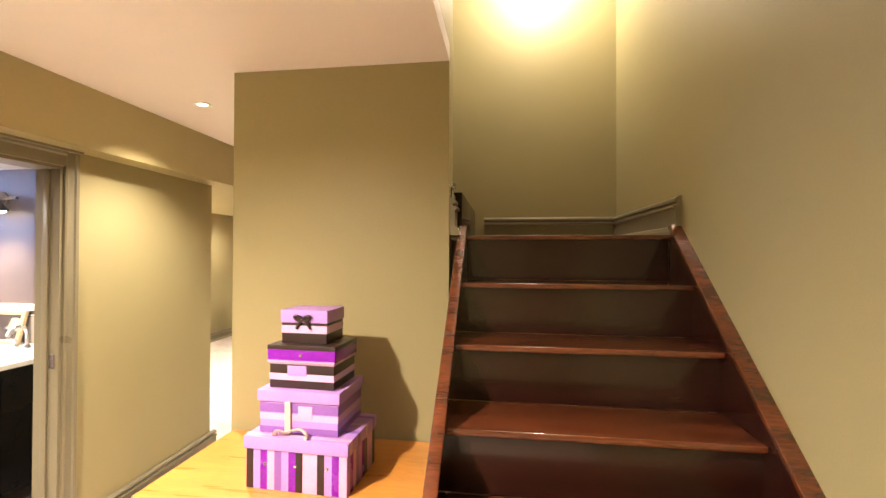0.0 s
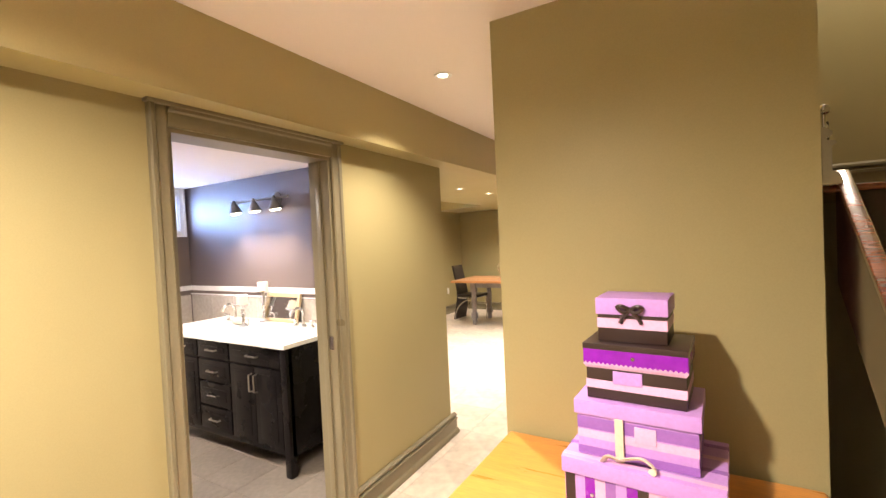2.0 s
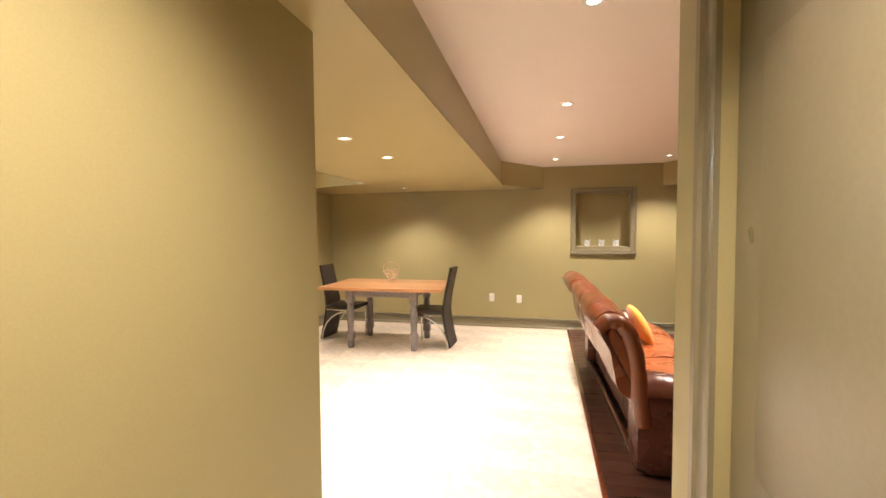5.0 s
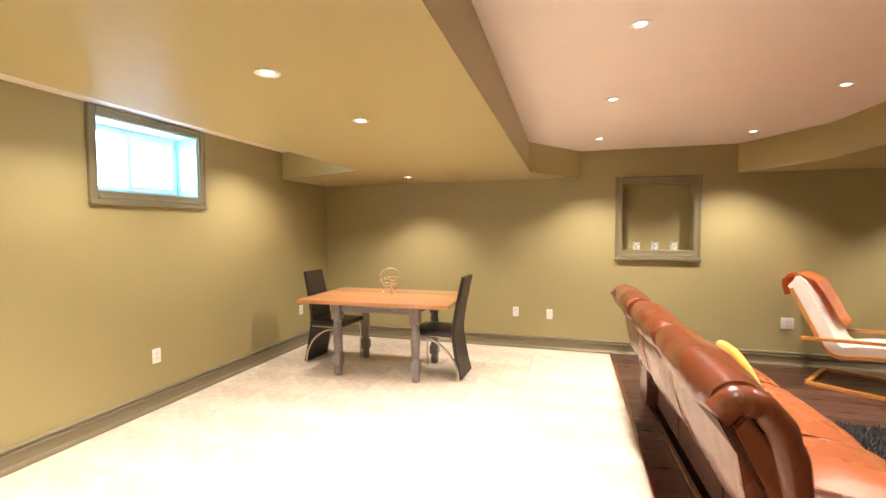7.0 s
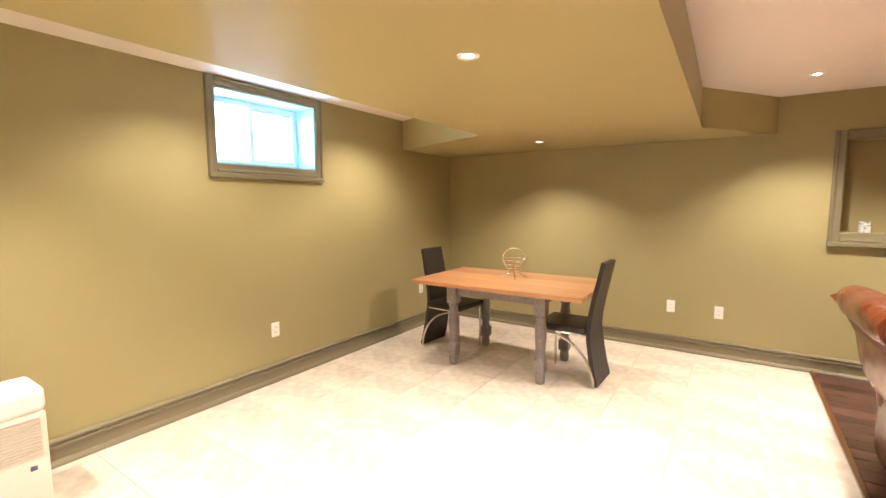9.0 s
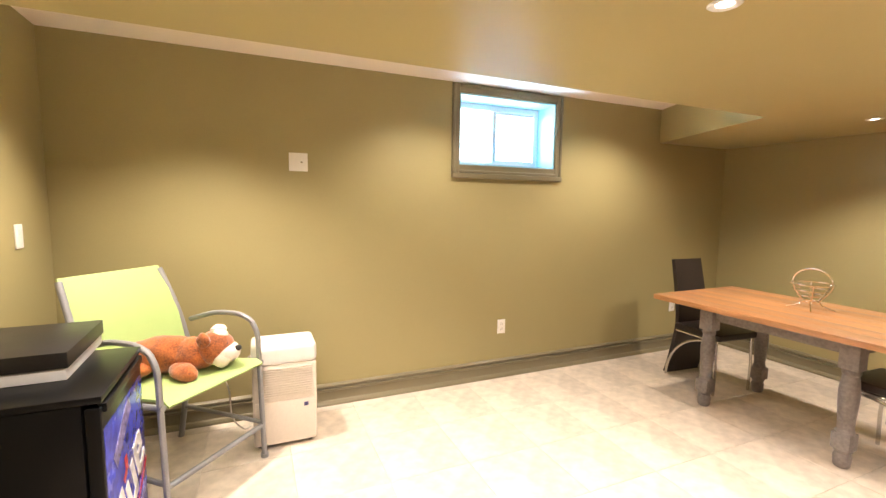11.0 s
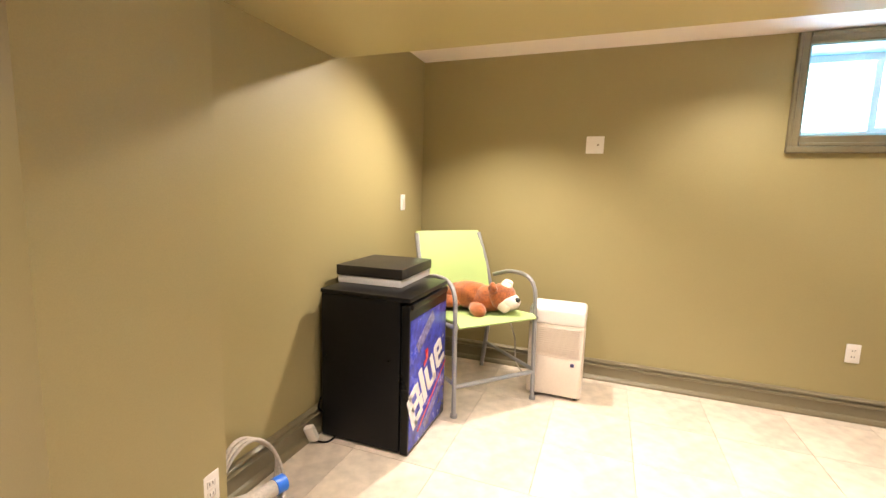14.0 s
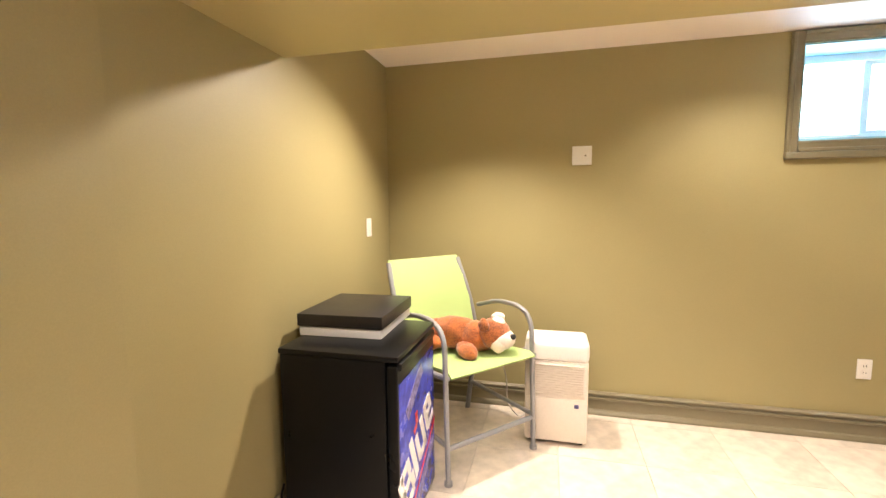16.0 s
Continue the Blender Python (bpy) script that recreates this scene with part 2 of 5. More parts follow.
# ---- ceilings ----
b = B()
bx(b, WX - 0.34, 3.19, CH, -0.43, NY + 0.2, CH + 0.1)
bx(b, -0.43, 3.54, CH, EX + 0.12, NY + 0.2, CH + 0.1)
structure("ceiling", b, WHITE, "white painted ceiling")
b = B()
bx(b, HX - 0.13, -1.3, CH, SX, 2.27, CH + 0.07)
bx(b, HX - 0.13, 2.27, CH, -0.43, 3.19, CH + 0.07)
structure("ceiling_hall", b, WHITE, "white painted hall ceiling")
b = B()
bx(b, -0.43, -1.42, TOP, 1.62, 3.66, TOP + 0.1)
structure("ceiling_stairwell", b, WHITE, "white stairwell ceiling")
b = B()
bx(b, BX - 0.3, 0.4, BCH, HX - 0.13, 3.19, BCH + 0.1)
structure("ceiling_bathroom", b, WHITE, "white bathroom ceiling")


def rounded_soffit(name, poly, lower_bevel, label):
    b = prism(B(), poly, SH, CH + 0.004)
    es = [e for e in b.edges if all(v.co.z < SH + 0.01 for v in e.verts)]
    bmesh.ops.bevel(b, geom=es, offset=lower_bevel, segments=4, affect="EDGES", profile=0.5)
    return structure(name, b, OLIVE_BOUNCE, label, True)


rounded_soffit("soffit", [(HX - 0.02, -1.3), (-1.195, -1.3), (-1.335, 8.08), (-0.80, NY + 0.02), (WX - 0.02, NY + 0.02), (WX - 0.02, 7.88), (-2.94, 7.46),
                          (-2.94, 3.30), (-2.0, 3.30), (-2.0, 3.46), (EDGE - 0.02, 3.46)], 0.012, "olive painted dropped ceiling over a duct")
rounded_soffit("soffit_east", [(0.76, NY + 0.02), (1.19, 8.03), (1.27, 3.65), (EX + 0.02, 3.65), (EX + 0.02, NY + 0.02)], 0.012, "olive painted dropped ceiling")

# ---- floors ----
FX = -0.475                       # where the wooden floor begins
b = B()
bx(b, WX - 0.3, -1.42, -0.2, 2.92, NY + 0.2, -0.008)
structure("floor", b, GROUT, "cream tiled basement floor")

# ---- stairs ----
RISE, RUN, ST_Y, NST = 0.1895, 0.2195, 2.31, 8


def staircase():
    root = thing("staircase", pose(0, 0, 0), "dark stained wooden staircase with varnished red-brown treads", "stairs")
    x0, x1 = 0.625, 1.455
    for k in range(1, NST):
        y, z = ST_Y - RUN * k, 1.585 - RISE * k
        part("tread", bx(B(), x0, y, z - 0.020, x1, y + RUN + 0.03, z, 0.0085, 4), TREADWOOD, root)
    for k in range(NST):
        y, z = ST_Y - RUN * k, 1.585 - RISE * k
        part("riser", bx(B(), x0, y + 0.03, z - RISE if k < NST - 1 else 0.0, x1, y + 0.045, z - 0.018), DARKWOOD, root)
    part("landing", bx(B(), -0.31, ST_Y, 1.565, 1.50, 3.35, 1.585, 0.008, 3), TREADWOOD, root)
    slope = 0.885
    for xa, xb, nm in ((0.594, x0, "stringer"), (x1, 1.498, "stringer")):
        bm = B()
        yb = 0.62
        zb = 1.585 - (ST_Y - yb) * slope
        pts = [(ST_Y + 0.02, 1.585 + 0.03), (ST_Y + 0.02, 1.30), (yb + 0.02, 0.0), (yb - 0.12, 0.0), (yb - 0.12, max(0.04, zb + 0.0))]
        lo = [bm.verts.new((xa, y, z)) for y, z in pts]
        hi = [bm.verts.new((xb, y, z)) for y, z in pts]
        n = len(pts)
        bm.faces.new(lo), bm.faces.new(hi[::-1])
        for i in range(n):
            bm.faces.new((lo[i], hi[i], hi[(i + 1) % n], lo[(i + 1) % n]))
        bmesh.ops.bevel(bm, geom=[e for e in bm.edges], offset=0.008, segments=2, affect="EDGES")
        st = part(nm, bm, DARKWOOD, root)
        # varnished cap along the top edge
        a0, a1 = Vector(((xa + xb) / 2, ST_Y + 0.025, 1.622)), Vector(((xa + xb) / 2, yb - 0.125, max(0.05, zb + 0.012)))
        d = a1 - a0
        m = Matrix.Translation((a0 + a1) / 2) @ Matrix.Rotation(math.atan2(d.z, d.y) - math.pi, 4, "X")
        part("cap", obx(B(), (xb - xa + 0.006, d.length, 0.018), m, 0.006, 3), TREADWOOD, st)


staircase()

# ---- pot lights ----
# x, y, height, watts, cone, lean towards the window wall
POTS = [(-1.93, 4.12, SH, 70, 82, 44), (-1.993, 4.885, SH, 120, 104, 16), (-1.992, 5.632, SH, 125, 102, 8), (-2.667, 8.12, SH, 105, 125, 0),
        (-0.60, 4.16, CH, 45, 105, 0), (-0.631, 5.59, CH, 185, 106, 0), (-0.642, 6.74, CH, 165, 106, 0), (-0.652, 8.126, CH, 175, 112, 0),
        (0.684, 8.185, CH, 175, 112, 0), (0.71, 6.825, CH, 200, 115, 0), (0.69, 5.64, CH, 170, 115, 0), (2.5, 8.15, SH, 130, 118, 0),
        (-3.52, 4.08, CH, 230, 134, -20), (-3.46, 5.50, CH, 78, 130, 4), (-3.46, 7.10, CH, 105, 132, 4),
        # the last one, behind the camera, is an added fill for the hall
        (-0.861, 2.638, CH, 130, 124, 0), (-0.42, 0.45, CH, 370, 165, 0), (-0.42, -0.7, CH, 70, 165, 0)]


def pot_light():
    root = thing("downlight", pose(0, 0, 0), "small round recessed ceiling spotlight, lit, with a white trim ring", "light", "recessed ceiling spotlights")
    part("trim_ring", lathe(B(), [(0.0245, 0.0), (0.026, -0.002), (0.034, -0.0045), (0.043, -0.005), (0.047, -0.002), (0.047, 0.0)], 28), WHITE_TRIM, root)
    part("lens", lathe(B(), [(0.001, -0.0015), (0.0235, -0.0015), (0.0243, 0.0), (0.001, 0.0)], 24), BULB, root)
    return root


first = pot_light()
for i, (x, y, z, watts, cone, lean) in enumerate(POTS):
    if i == 0:
        first.matrix_basis = pose(x, y, z - 0.001)
    else:
        copy_thing(first, pose(x, y, z - 0.001))
    spot(x, y, z - 0.02, watts, cone, WARM, lean)

# stairwell wall lamp and daylight at the two windows
sconce = thing("wall_sconce", pose(1.0, 3.35, 3.42), "small lit wall lamp high in the stairwell", "wall lamp")
part("bowl", lathe(B(), [(0.02, -0.05), (0.07, -0.02), (0.09, 0.04), (0.085, 0.04), (0.06, -0.01), (0.001, -0.03)], 20, (0, -0.1, 0)), BULB, sconce)
part("bracket", tube(B(), [(0, 0, -0.04), (0, -0.1, -0.05)], 0.012, 8), CHROME, sconce)
lamp = new("sconce_lamp", bpy.data.lights.new("sconce_lamp", "POINT"))
lamp.data.energy, lamp.data.color, lamp.data.shadow_soft_size = 58.0, WARM, 0.06
lamp.location = (1.0, 3.08, 3.36)
window_light(WX - 0.36, (W0 + W1) / 2, (WZ0 + WZ1) / 2, 0.85, 0.5, 26.0, (0.50, 0.74, 1.0))
window_light(-4.06 - 0.32, 2.62, 1.87, 0.65, 0.32, 60.0, (0.30, 0.48, 1.0))
# unseen ceiling spotlight, added only to brighten the bathroom
copy_thing(first, pose(-2.7, 1.35, 2.089))
spot(-2.7, 1.35, 2.07, 290, 165)

# ---- trim: windows, niche, doors, baseboards ----
BASE = [(0, 0), (0.046, 0), (0.046, 0.014), (0.038, 0.028), (0.024, 0.034), (0.024, 0.098), (0.034, 0.104), (0.034, 0.112), (0.014, 0.116), (0.014, 0.123), (0.026, 0.128), (0.026, 0.138), (0.010, 0.148), (0, 0.148)]


def baseboard(a, c, out, z=0.0, scale=1.0):
    structure("baseboard", strip(B(), [(o, z + h * scale) for o, h in BASE], a, c, out), OLIVE_TRIM, "olive painted moulded baseboard")


baseboard((WX, 3.33), (WX, NY), (1, 0))
baseboard((WX + 0.02, NY), (EX, NY), (0, -1))
baseboard((WX + 0.02, 3.315), (-1.98, 3.315), (0, 1))
baseboard((-1.98, 3.475), (EDGE, CORNER_Y), (0, 1))
baseboard((HX, D1 + 0.067), (EDGE + 0.001, CORNER_Y + 0.044), (1, 0))
baseboard((HX, -1.3), (HX, D0 - 0.067), (1, 0))
baseboard((-0.43, 2.27), (SX, 2.27), (0, -1))
baseboard((-0.43, 2.254), (-0.43, C0 - 0.09), (-1, 0))
baseboard((-0.43, C1 + 0.09), (-0.43, 3.66), (-1, 0))
baseboard((-0.43, 3.66), (EX, 3.66), (0, 1))
baseboard((EX, 3.68), (EX, NY - 0.02), (-1, 0))
baseboard((0.66, 3.35), (1.5, 3.35), (0, -1), 1.585, 1.08)
baseboard((1.5, ST_Y + 0.01), (1.5, 3.334), (-1, 0), 1.585, 1.08)
baseboard((SX, 2.275), (SX, 2.385), (1, 0), 1.585, 1.08)


def casing_bar(b, lo, hi, axis, up, out, w=0.085):
    """A stepped casing strip between two points of a wall; up: the way across its width, out: away from the wall."""
    lo, hi, up, out = Vector(lo), Vector(hi), Vector(up), Vector(out)
    prof = [(0, 0), (0, 0.012), (w * 0.12, 0.016), (w * 0.30, 0.013), (w * 0.62, 0.016), (w * 0.70, 0.024), (w * 0.92, 0.026), (w, 0.020), (w, 0)]
    r0 = [b.verts.new(lo + up * u + out * o) for u, o in prof]
    r1 = [b.verts.new(hi + up * u + out * o) for u, o in prof]
    n = len(prof)
    for i in range(n):
        b.faces.new((r0[i], r0[(i + 1) % n], r1[(i + 1) % n], r1[i]))
    b.faces.new(r0[::-1]), b.faces.new(r1)
    return b


def casing(root, along, origin, out, a0, a1, z0, z1, w, material, four=True, name="casing", side=0):
    """Casing round an opening a0..a1, z0..z1 of a wall; along: the wall's direction on the plan."""
    al, o, ou, Z = Vector((*along, 0)), Vector((*origin, 0)), Vector((*out, 0)), Vector((0, 0, 1))

    def P(a, z):
        return o + al * a + Z * z
    part(name, casing_bar(B(), P(a0, z0 if not four else z0 - w), P(a0, z1 + w), 0, -al, ou, side or w), material, root)
    part(name, casing_bar(B(), P(a1, z0 if not four else z0 - w), P(a1, z1 + w), 0, al, ou, side or w), material, root)
    part(name, casing_bar(B(), P(a0 + 0.001, z1), P(a1 - 0.001, z1), 0, Z, ou, w), material, root)
    if four:
        part(name, casing_bar(B(), P(a0 + 0.001, z0), P(a1 - 0.001, z0), 0, -Z, ou, w), material, root)


# blue of the daylight on the reveal is put into its base colour
REVEAL = mat("white reveal paint tinted by daylight", (0.36, 0.63, 0.74), 0.4, var=0.02, bump=0.02)
VINYL = mat("white vinyl window frame", (0.82, 0.84, 0.84), 0.3, var=0.02, bump=0.0)


def slider_window(name, x, y0, y1, z0, z1, depth, casing_mat, label, w):
    root = tagged(thing(name, pose(0, 0, 0), label, "window"), kind="structure")
    casing(root, (0, 1), (x, 0), (1, 0), y0, y1, z0, z1, w, casing_mat)
    if casing_mat is OLIVE_TRIM:
        part("window_sill", bx(B(), x, y0 - w - 0.003, z0 - w - 0.038, x + 0.034, y1 + w + 0.003, z0 - w, 0.008, 3), casing_mat, root)
    t = 0.012
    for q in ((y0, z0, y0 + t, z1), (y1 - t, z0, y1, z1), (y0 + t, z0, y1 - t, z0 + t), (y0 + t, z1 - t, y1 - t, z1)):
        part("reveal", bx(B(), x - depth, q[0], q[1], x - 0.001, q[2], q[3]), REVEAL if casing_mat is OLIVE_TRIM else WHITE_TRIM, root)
    ya, yb, za, zb, xf = y0 + t, y1 - t, z0 + t, z1 - t, x - depth
    f = 0.045 if casing_mat is OLIVE_TRIM else 0.028
    frame_ob = part("window_frame", bx(bx(bx(bx(B(), xf, ya, za, xf + 0.07, ya + f, zb, 0.004), xf, yb - f, za, xf + 0.07, yb, zb, 0.004), xf, ya + f, za, xf + 0.07, yb - f, za + f, 0.004),
                                       xf, ya + f, zb - f, xf + 0.07, yb - f, zb, 0.004), VINYL, root)
    ym = (ya + yb) / 2
    part("mullion", bx(B(), xf + 0.012, ym - 0.02, za + f, xf + 0.06, ym + 0.02, zb - f, 0.004), VINYL, frame_ob)
    part("sash_rail", bx(B(), xf + 0.03, ym + 0.02, za + f, xf + 0.055, yb - f, za + f + 0.022, 0.003), VINYL, frame_ob)
    part("sash_rail", bx(B(), xf + 0.03, ym + 0.02, zb - f - 0.022, xf + 0.055, yb - f, zb - f, 0.003), VINYL, frame_ob)
    for a, c, dx in ((ya + f, ym - 0.02, 0.02), (ym + 0.02, yb - f, 0.04)):
        p = part("pane", bx(B(), xf + dx, a, za + f, xf + dx + 0.004, c, zb - f), PANE, root, smooth=False)
        p.visible_shadow = False
    return root


slider_window("window_1", WX, W0, W1, WZ0, WZ1, 0.30, OLIVE_TRIM, "small white sliding basement window in an olive casing", 0.062)
slider_window("window_2", BX, V0, V1, VZ0 + 0.02, VZ1 - 0.03, 0.10, WHITE_TRIM, "small white-framed bathroom window", 0.058)
niche = tagged(thing("niche_casing", pose(0, 0, 0), "olive painted moulded casing round a recessed wall niche", "casing"), kind="structure")
casing(niche, (1, 0), (0, NY), (0, -1), N0, N1, NZ0, NZ1, 0.075, OLIVE_TRIM)
part("sill", bx(B(), N0 - 0.079, NY - 0.04, NZ0 - 0.114, N1 + 0.079, NY, NZ0 - 0.075, 0.010, 3), OLIVE_TRIM, niche)
OUTSIDE = glow("overcast daylight", (0.80, 0.91, 1.0), 5.0)
b = bx(B(), WX - 1.2, 5.2, 1.2, WX - 1.19, 7.3, 3.0)
structure("backdrop", b, OUTSIDE, "bright daylight outside the window")
b = bx(B(), WX - 1.2, 1.6, 1.2, WX - 1.19, 3.6, 3.0)
structure("backdrop", b, OUTSIDE, "bright daylight outside the bathroom window")

doorway = tagged(thing("door_1", pose(0, 0, 0), "olive painted doorway casing round the open bathroom doorway", "doorway"), kind="structure")
casing(doorway, (0, 1), (HX, 0), (1, 0), D0, D1, 0, DZ, 0.085, OLIVE_TRIM, False, "casing", 0.066)
part("crown", bx(B(), HX, D0 - 0.076, DZ + 0.072, HX + 0.036, D1 + 0.076, DZ + 0.088, 0.005), OLIVE_TRIM, doorway)
part("jamb", bx(B(), HX - 0.14, D0 - 0.001, 0, HX, D0 + 0.016, DZ), OLIVE_TRIM, doorway)
part("jamb", bx(B(), HX - 0.14, D1 - 0.016, 0, HX, D1 + 0.001, DZ), OLIVE_TRIM, doorway)
part("jamb", bx(B(), HX - 0.14, D0 + 0.016, DZ - 0.016, HX, D1 - 0.016, DZ + 0.001), OLIVE_TRIM, doorway)
part("stop", bx(B(), HX - 0.09, D1 - 0.027, 0, HX - 0.055, D1 - 0.016, DZ - 0.016, 0.002), OLIVE_TRIM, doorway)
part("stop", bx(B(), HX - 0.09, D0 + 0.016, 0, HX - 0.055, D0 + 0.027, DZ - 0.016, 0.002), OLIVE_TRIM, doorway)
part("strike_plate", bx(B(), HX - 0.05, D1 - 0.019, 0.93, HX - 0.02, D1 - 0.016, 1.0), CHROME, doorway, "chrome strike plate")

closet = tagged(thing("door_2", pose(0, 0, 0), "closed olive painted closet door with a chrome lever handle", "door"), kind="structure")
casing(closet, (0, 1), (-0.43, 0), (-1, 0), C0, C1, 0, CZ, 0.085, OLIVE_TRIM, False)
part("door_leaf", bx(B(), -0.40, C0 + 0.003, 0.01, -0.365, C1 - 0.003, CZ - 0.003, 0.003), OLIVE_TRIM, closet)
for z0, z1 in ((0.18, 0.85), (1.0, 1.78)):
    part("panel", bx(B(), -0.406, C0 + 0.12, z0, -0.399, C1 - 0.12, z1, 0.003), OLIVE_TRIM, closet)
h = part("door_handle", tube(B(), [(-0.40, C0 + 0.065, 0.96), (-0.445, C0 + 0.065, 0.96), (-0.465, C0 + 0.075, 0.96), (-0.465, C0 + 0.16, 0.96)], 0.009, 10), CHROME, closet, "chrome lever handle")
part("rose", lathe(B(), [(0.026, 0), (0.026, 0.006), (0.018, 0.009)], 20, (-0.401, C0 + 0.065, 0.96), Euler((0, radians(-90), 0)).to_matrix()), CHROME, h)


# ---- wall plates ----
DARK = mat("dark slot", (0.03, 0.03, 0.03), 0.6, bump=0)


def plate(name, label, m, w, hgt, kind):
    root = thing(name, m, label, "outlet" if kind == "outlet" else "switch", "white wall plates")
    part("cover", bx(B(), -w / 2, -0.007, -hgt / 2, w / 2, 0, hgt / 2, 0.003), PLASTIC, root)
    if kind == "outlet":
        for z in (-0.02, 0.02):
            s = part("socket", bx(B(), -0.016, -0.009, z - 0.014, 0.016, -0.006, z + 0.014, 0.004), PLASTIC, root)
            part("slot", bx(bx(B(), -0.008, -0.0095, z - 0.005, -0.005, -0.0085, z + 0.006), 0.005, -0.0095, z - 0.005, 0.008, -0.0085, z + 0.006), DARK, s)
    elif kind == "switch":
        part("rocker", obx(B(), (0.03, 0.007, 0.062), pose(0, -0.008, 0, 4), 0.002), PLASTIC, root)
    else:
        part("jack", lathe(B(), [(0.007, 0), (0.007, 0.008), (0.004, 0.01)], 12, (0.02, -0.007, 0), Euler((radians(90), 0, 0)).to_matrix()), CHROME, root)
    return root


OUT = "white plastic electrical outlet on the olive wall"
ow = plate("wall_outlet", OUT, pose(WX, 6.198, 0.421, 0, 0, 90), 0.072, 0.118, "outlet")
for m in (pose(WX, 8.18, 0.44, 0, 0, 90), pose(-1.549, NY, 0.43), pose(-1.149, NY, 0.418), pose(-1.905, 3.475, 0.245, 0, 0, 180)):
    copy_thing(ow, m)
plate("wall_outlet", "wide white double electrical outlet plate on the olive wall", pose(1.255, NY, 0.446), 0.118, 0.118, "outlet")
plate("cable_plate", "square white cable wall plate on the olive wall", pose(WX, 4.621, 1.682, 0, 0, 90), 0.118, 0.118, "jack")
plate("light_switch", "white rocker light switch on the olive wall", pose(-3.767, 3.315, 1.242, 0, 0, 180), 0.07, 0.115, "switch")

# ---- dining table ----
PINE_TOP = mat("oiled pine tabletop", (0.52, 0.25, 0.105), 0.33, var=0.22, scale=2, fine=18, bump=0.06, stretch=(1.2, 12, 12), coat=0.45, rand=0.5)
GREY_PAINT = mat("worn grey painted wood", (0.235, 0.205, 0.195), 0.5, var=0.2, scale=6, fine=60, bump=0.1)


def dining_table():
    root = thing("dining_table", pose(-2.71, 7.615, 0, 0, 0, 0.6), "wooden plank dining table with grey painted turned legs", "table")
    L, W, H = 1.52, 0.93, 0.76
    n = 6
    for i in range(n):
        y0 = -W / 2 + W / n * i
        part("plank", bx(B(), -L / 2, y0 + 0.0008, H - 0.036, L / 2, y0 + W / n - 0.0008, H, 0.003), PINE_TOP, root)
    lx, ly = 0.405, 0.31
    for sy in (-1, 1):
        part("apron", bx(B(), -lx, sy * ly - 0.012, H - 0.125, lx, sy * ly + 0.012, H - 0.037), GREY_PAINT, root)
    for sx in (-1, 1):
        part("apron", bx(B(), sx * lx - 0.012, -ly + 0.013, H - 0.125, sx * lx + 0.012, ly - 0.013, H - 0.037), GREY_PAINT, root)
    for sx in (-1, 1):
        for sy in (-1, 1):
            b, x, y = B(), sx * lx, sy * ly
            bx(b, x - 0.046, y - 0.046, 0.56, x + 0.046, y + 0.046, H - 0.037, 0.005)
            prof = [(0.036, 0.56), (0.042, 0.552), (0.043, 0.535), (0.036, 0.525), (0.040, 0.50), (0.047, 0.44), (0.046, 0.38), (0.040, 0.29), (0.037, 0.22), (0.044, 0.21), (0.044, 0.195)]
            lathe(b, prof[::-1], 18, (x, y, 0))
            bx(b, x - 0.045, y - 0.045, 0.105, x + 0.045, y + 0.045, 0.2, 0.008)
            lathe(b, [(0.030, 0.0), (0.038, 0.01), (0.042, 0.06), (0.036, 0.085), (0.042, 0.095), (0.04, 0.108)], 18, (x, y, 0))
            part("leg", b, GREY_PAINT, root)
    return root


dining_table()

# ---- dining chairs ----
BLACK_LEATHER = mat("black brown leather", (0.024, 0.017, 0.016), 0.42, var=0.25, scale=5, fine=120, bump=0.12)


def ribbon(b, pts, w, th):
    """A bent board: (y, z) centre line swept over the width w along x."""
    n = len(pts)
    rows = []
    for i, p in enumerate(pts):
        a, c = pts[max(0, i - 1)], pts[min(n - 1, i + 1)]
        d = Vector((c[0] - a[0], c[1] - a[1])).normalized()
        nrm = Vector((-d.y, d.x)) * th / 2
        ww = w(i / (n - 1)) if callable(w) else w
        rows.append([b.verts.new((sx * ww / 2, p[0] + s * nrm.x, p[1] + s * nrm.y)) for sx, s in ((-1, 1), (1, 1), (1, -1), (-1, -1))])
    for a, c in zip(rows, rows[1:]):
        for k in range(4):
            b.faces.new((a[k], a[(k + 1) % 4], c[(k + 1) % 4], c[k]))
    b.faces.new(rows[0][::-1]), b.faces.new(rows[-1])
    es = [e for e in b.edges if len(e.link_faces) == 2 and e.calc_face_angle(0) > 0.7]
    bmesh.ops.bevel(b, geom=es, offset=th * 0.28, segments=2, affect="EDGES")
    return b


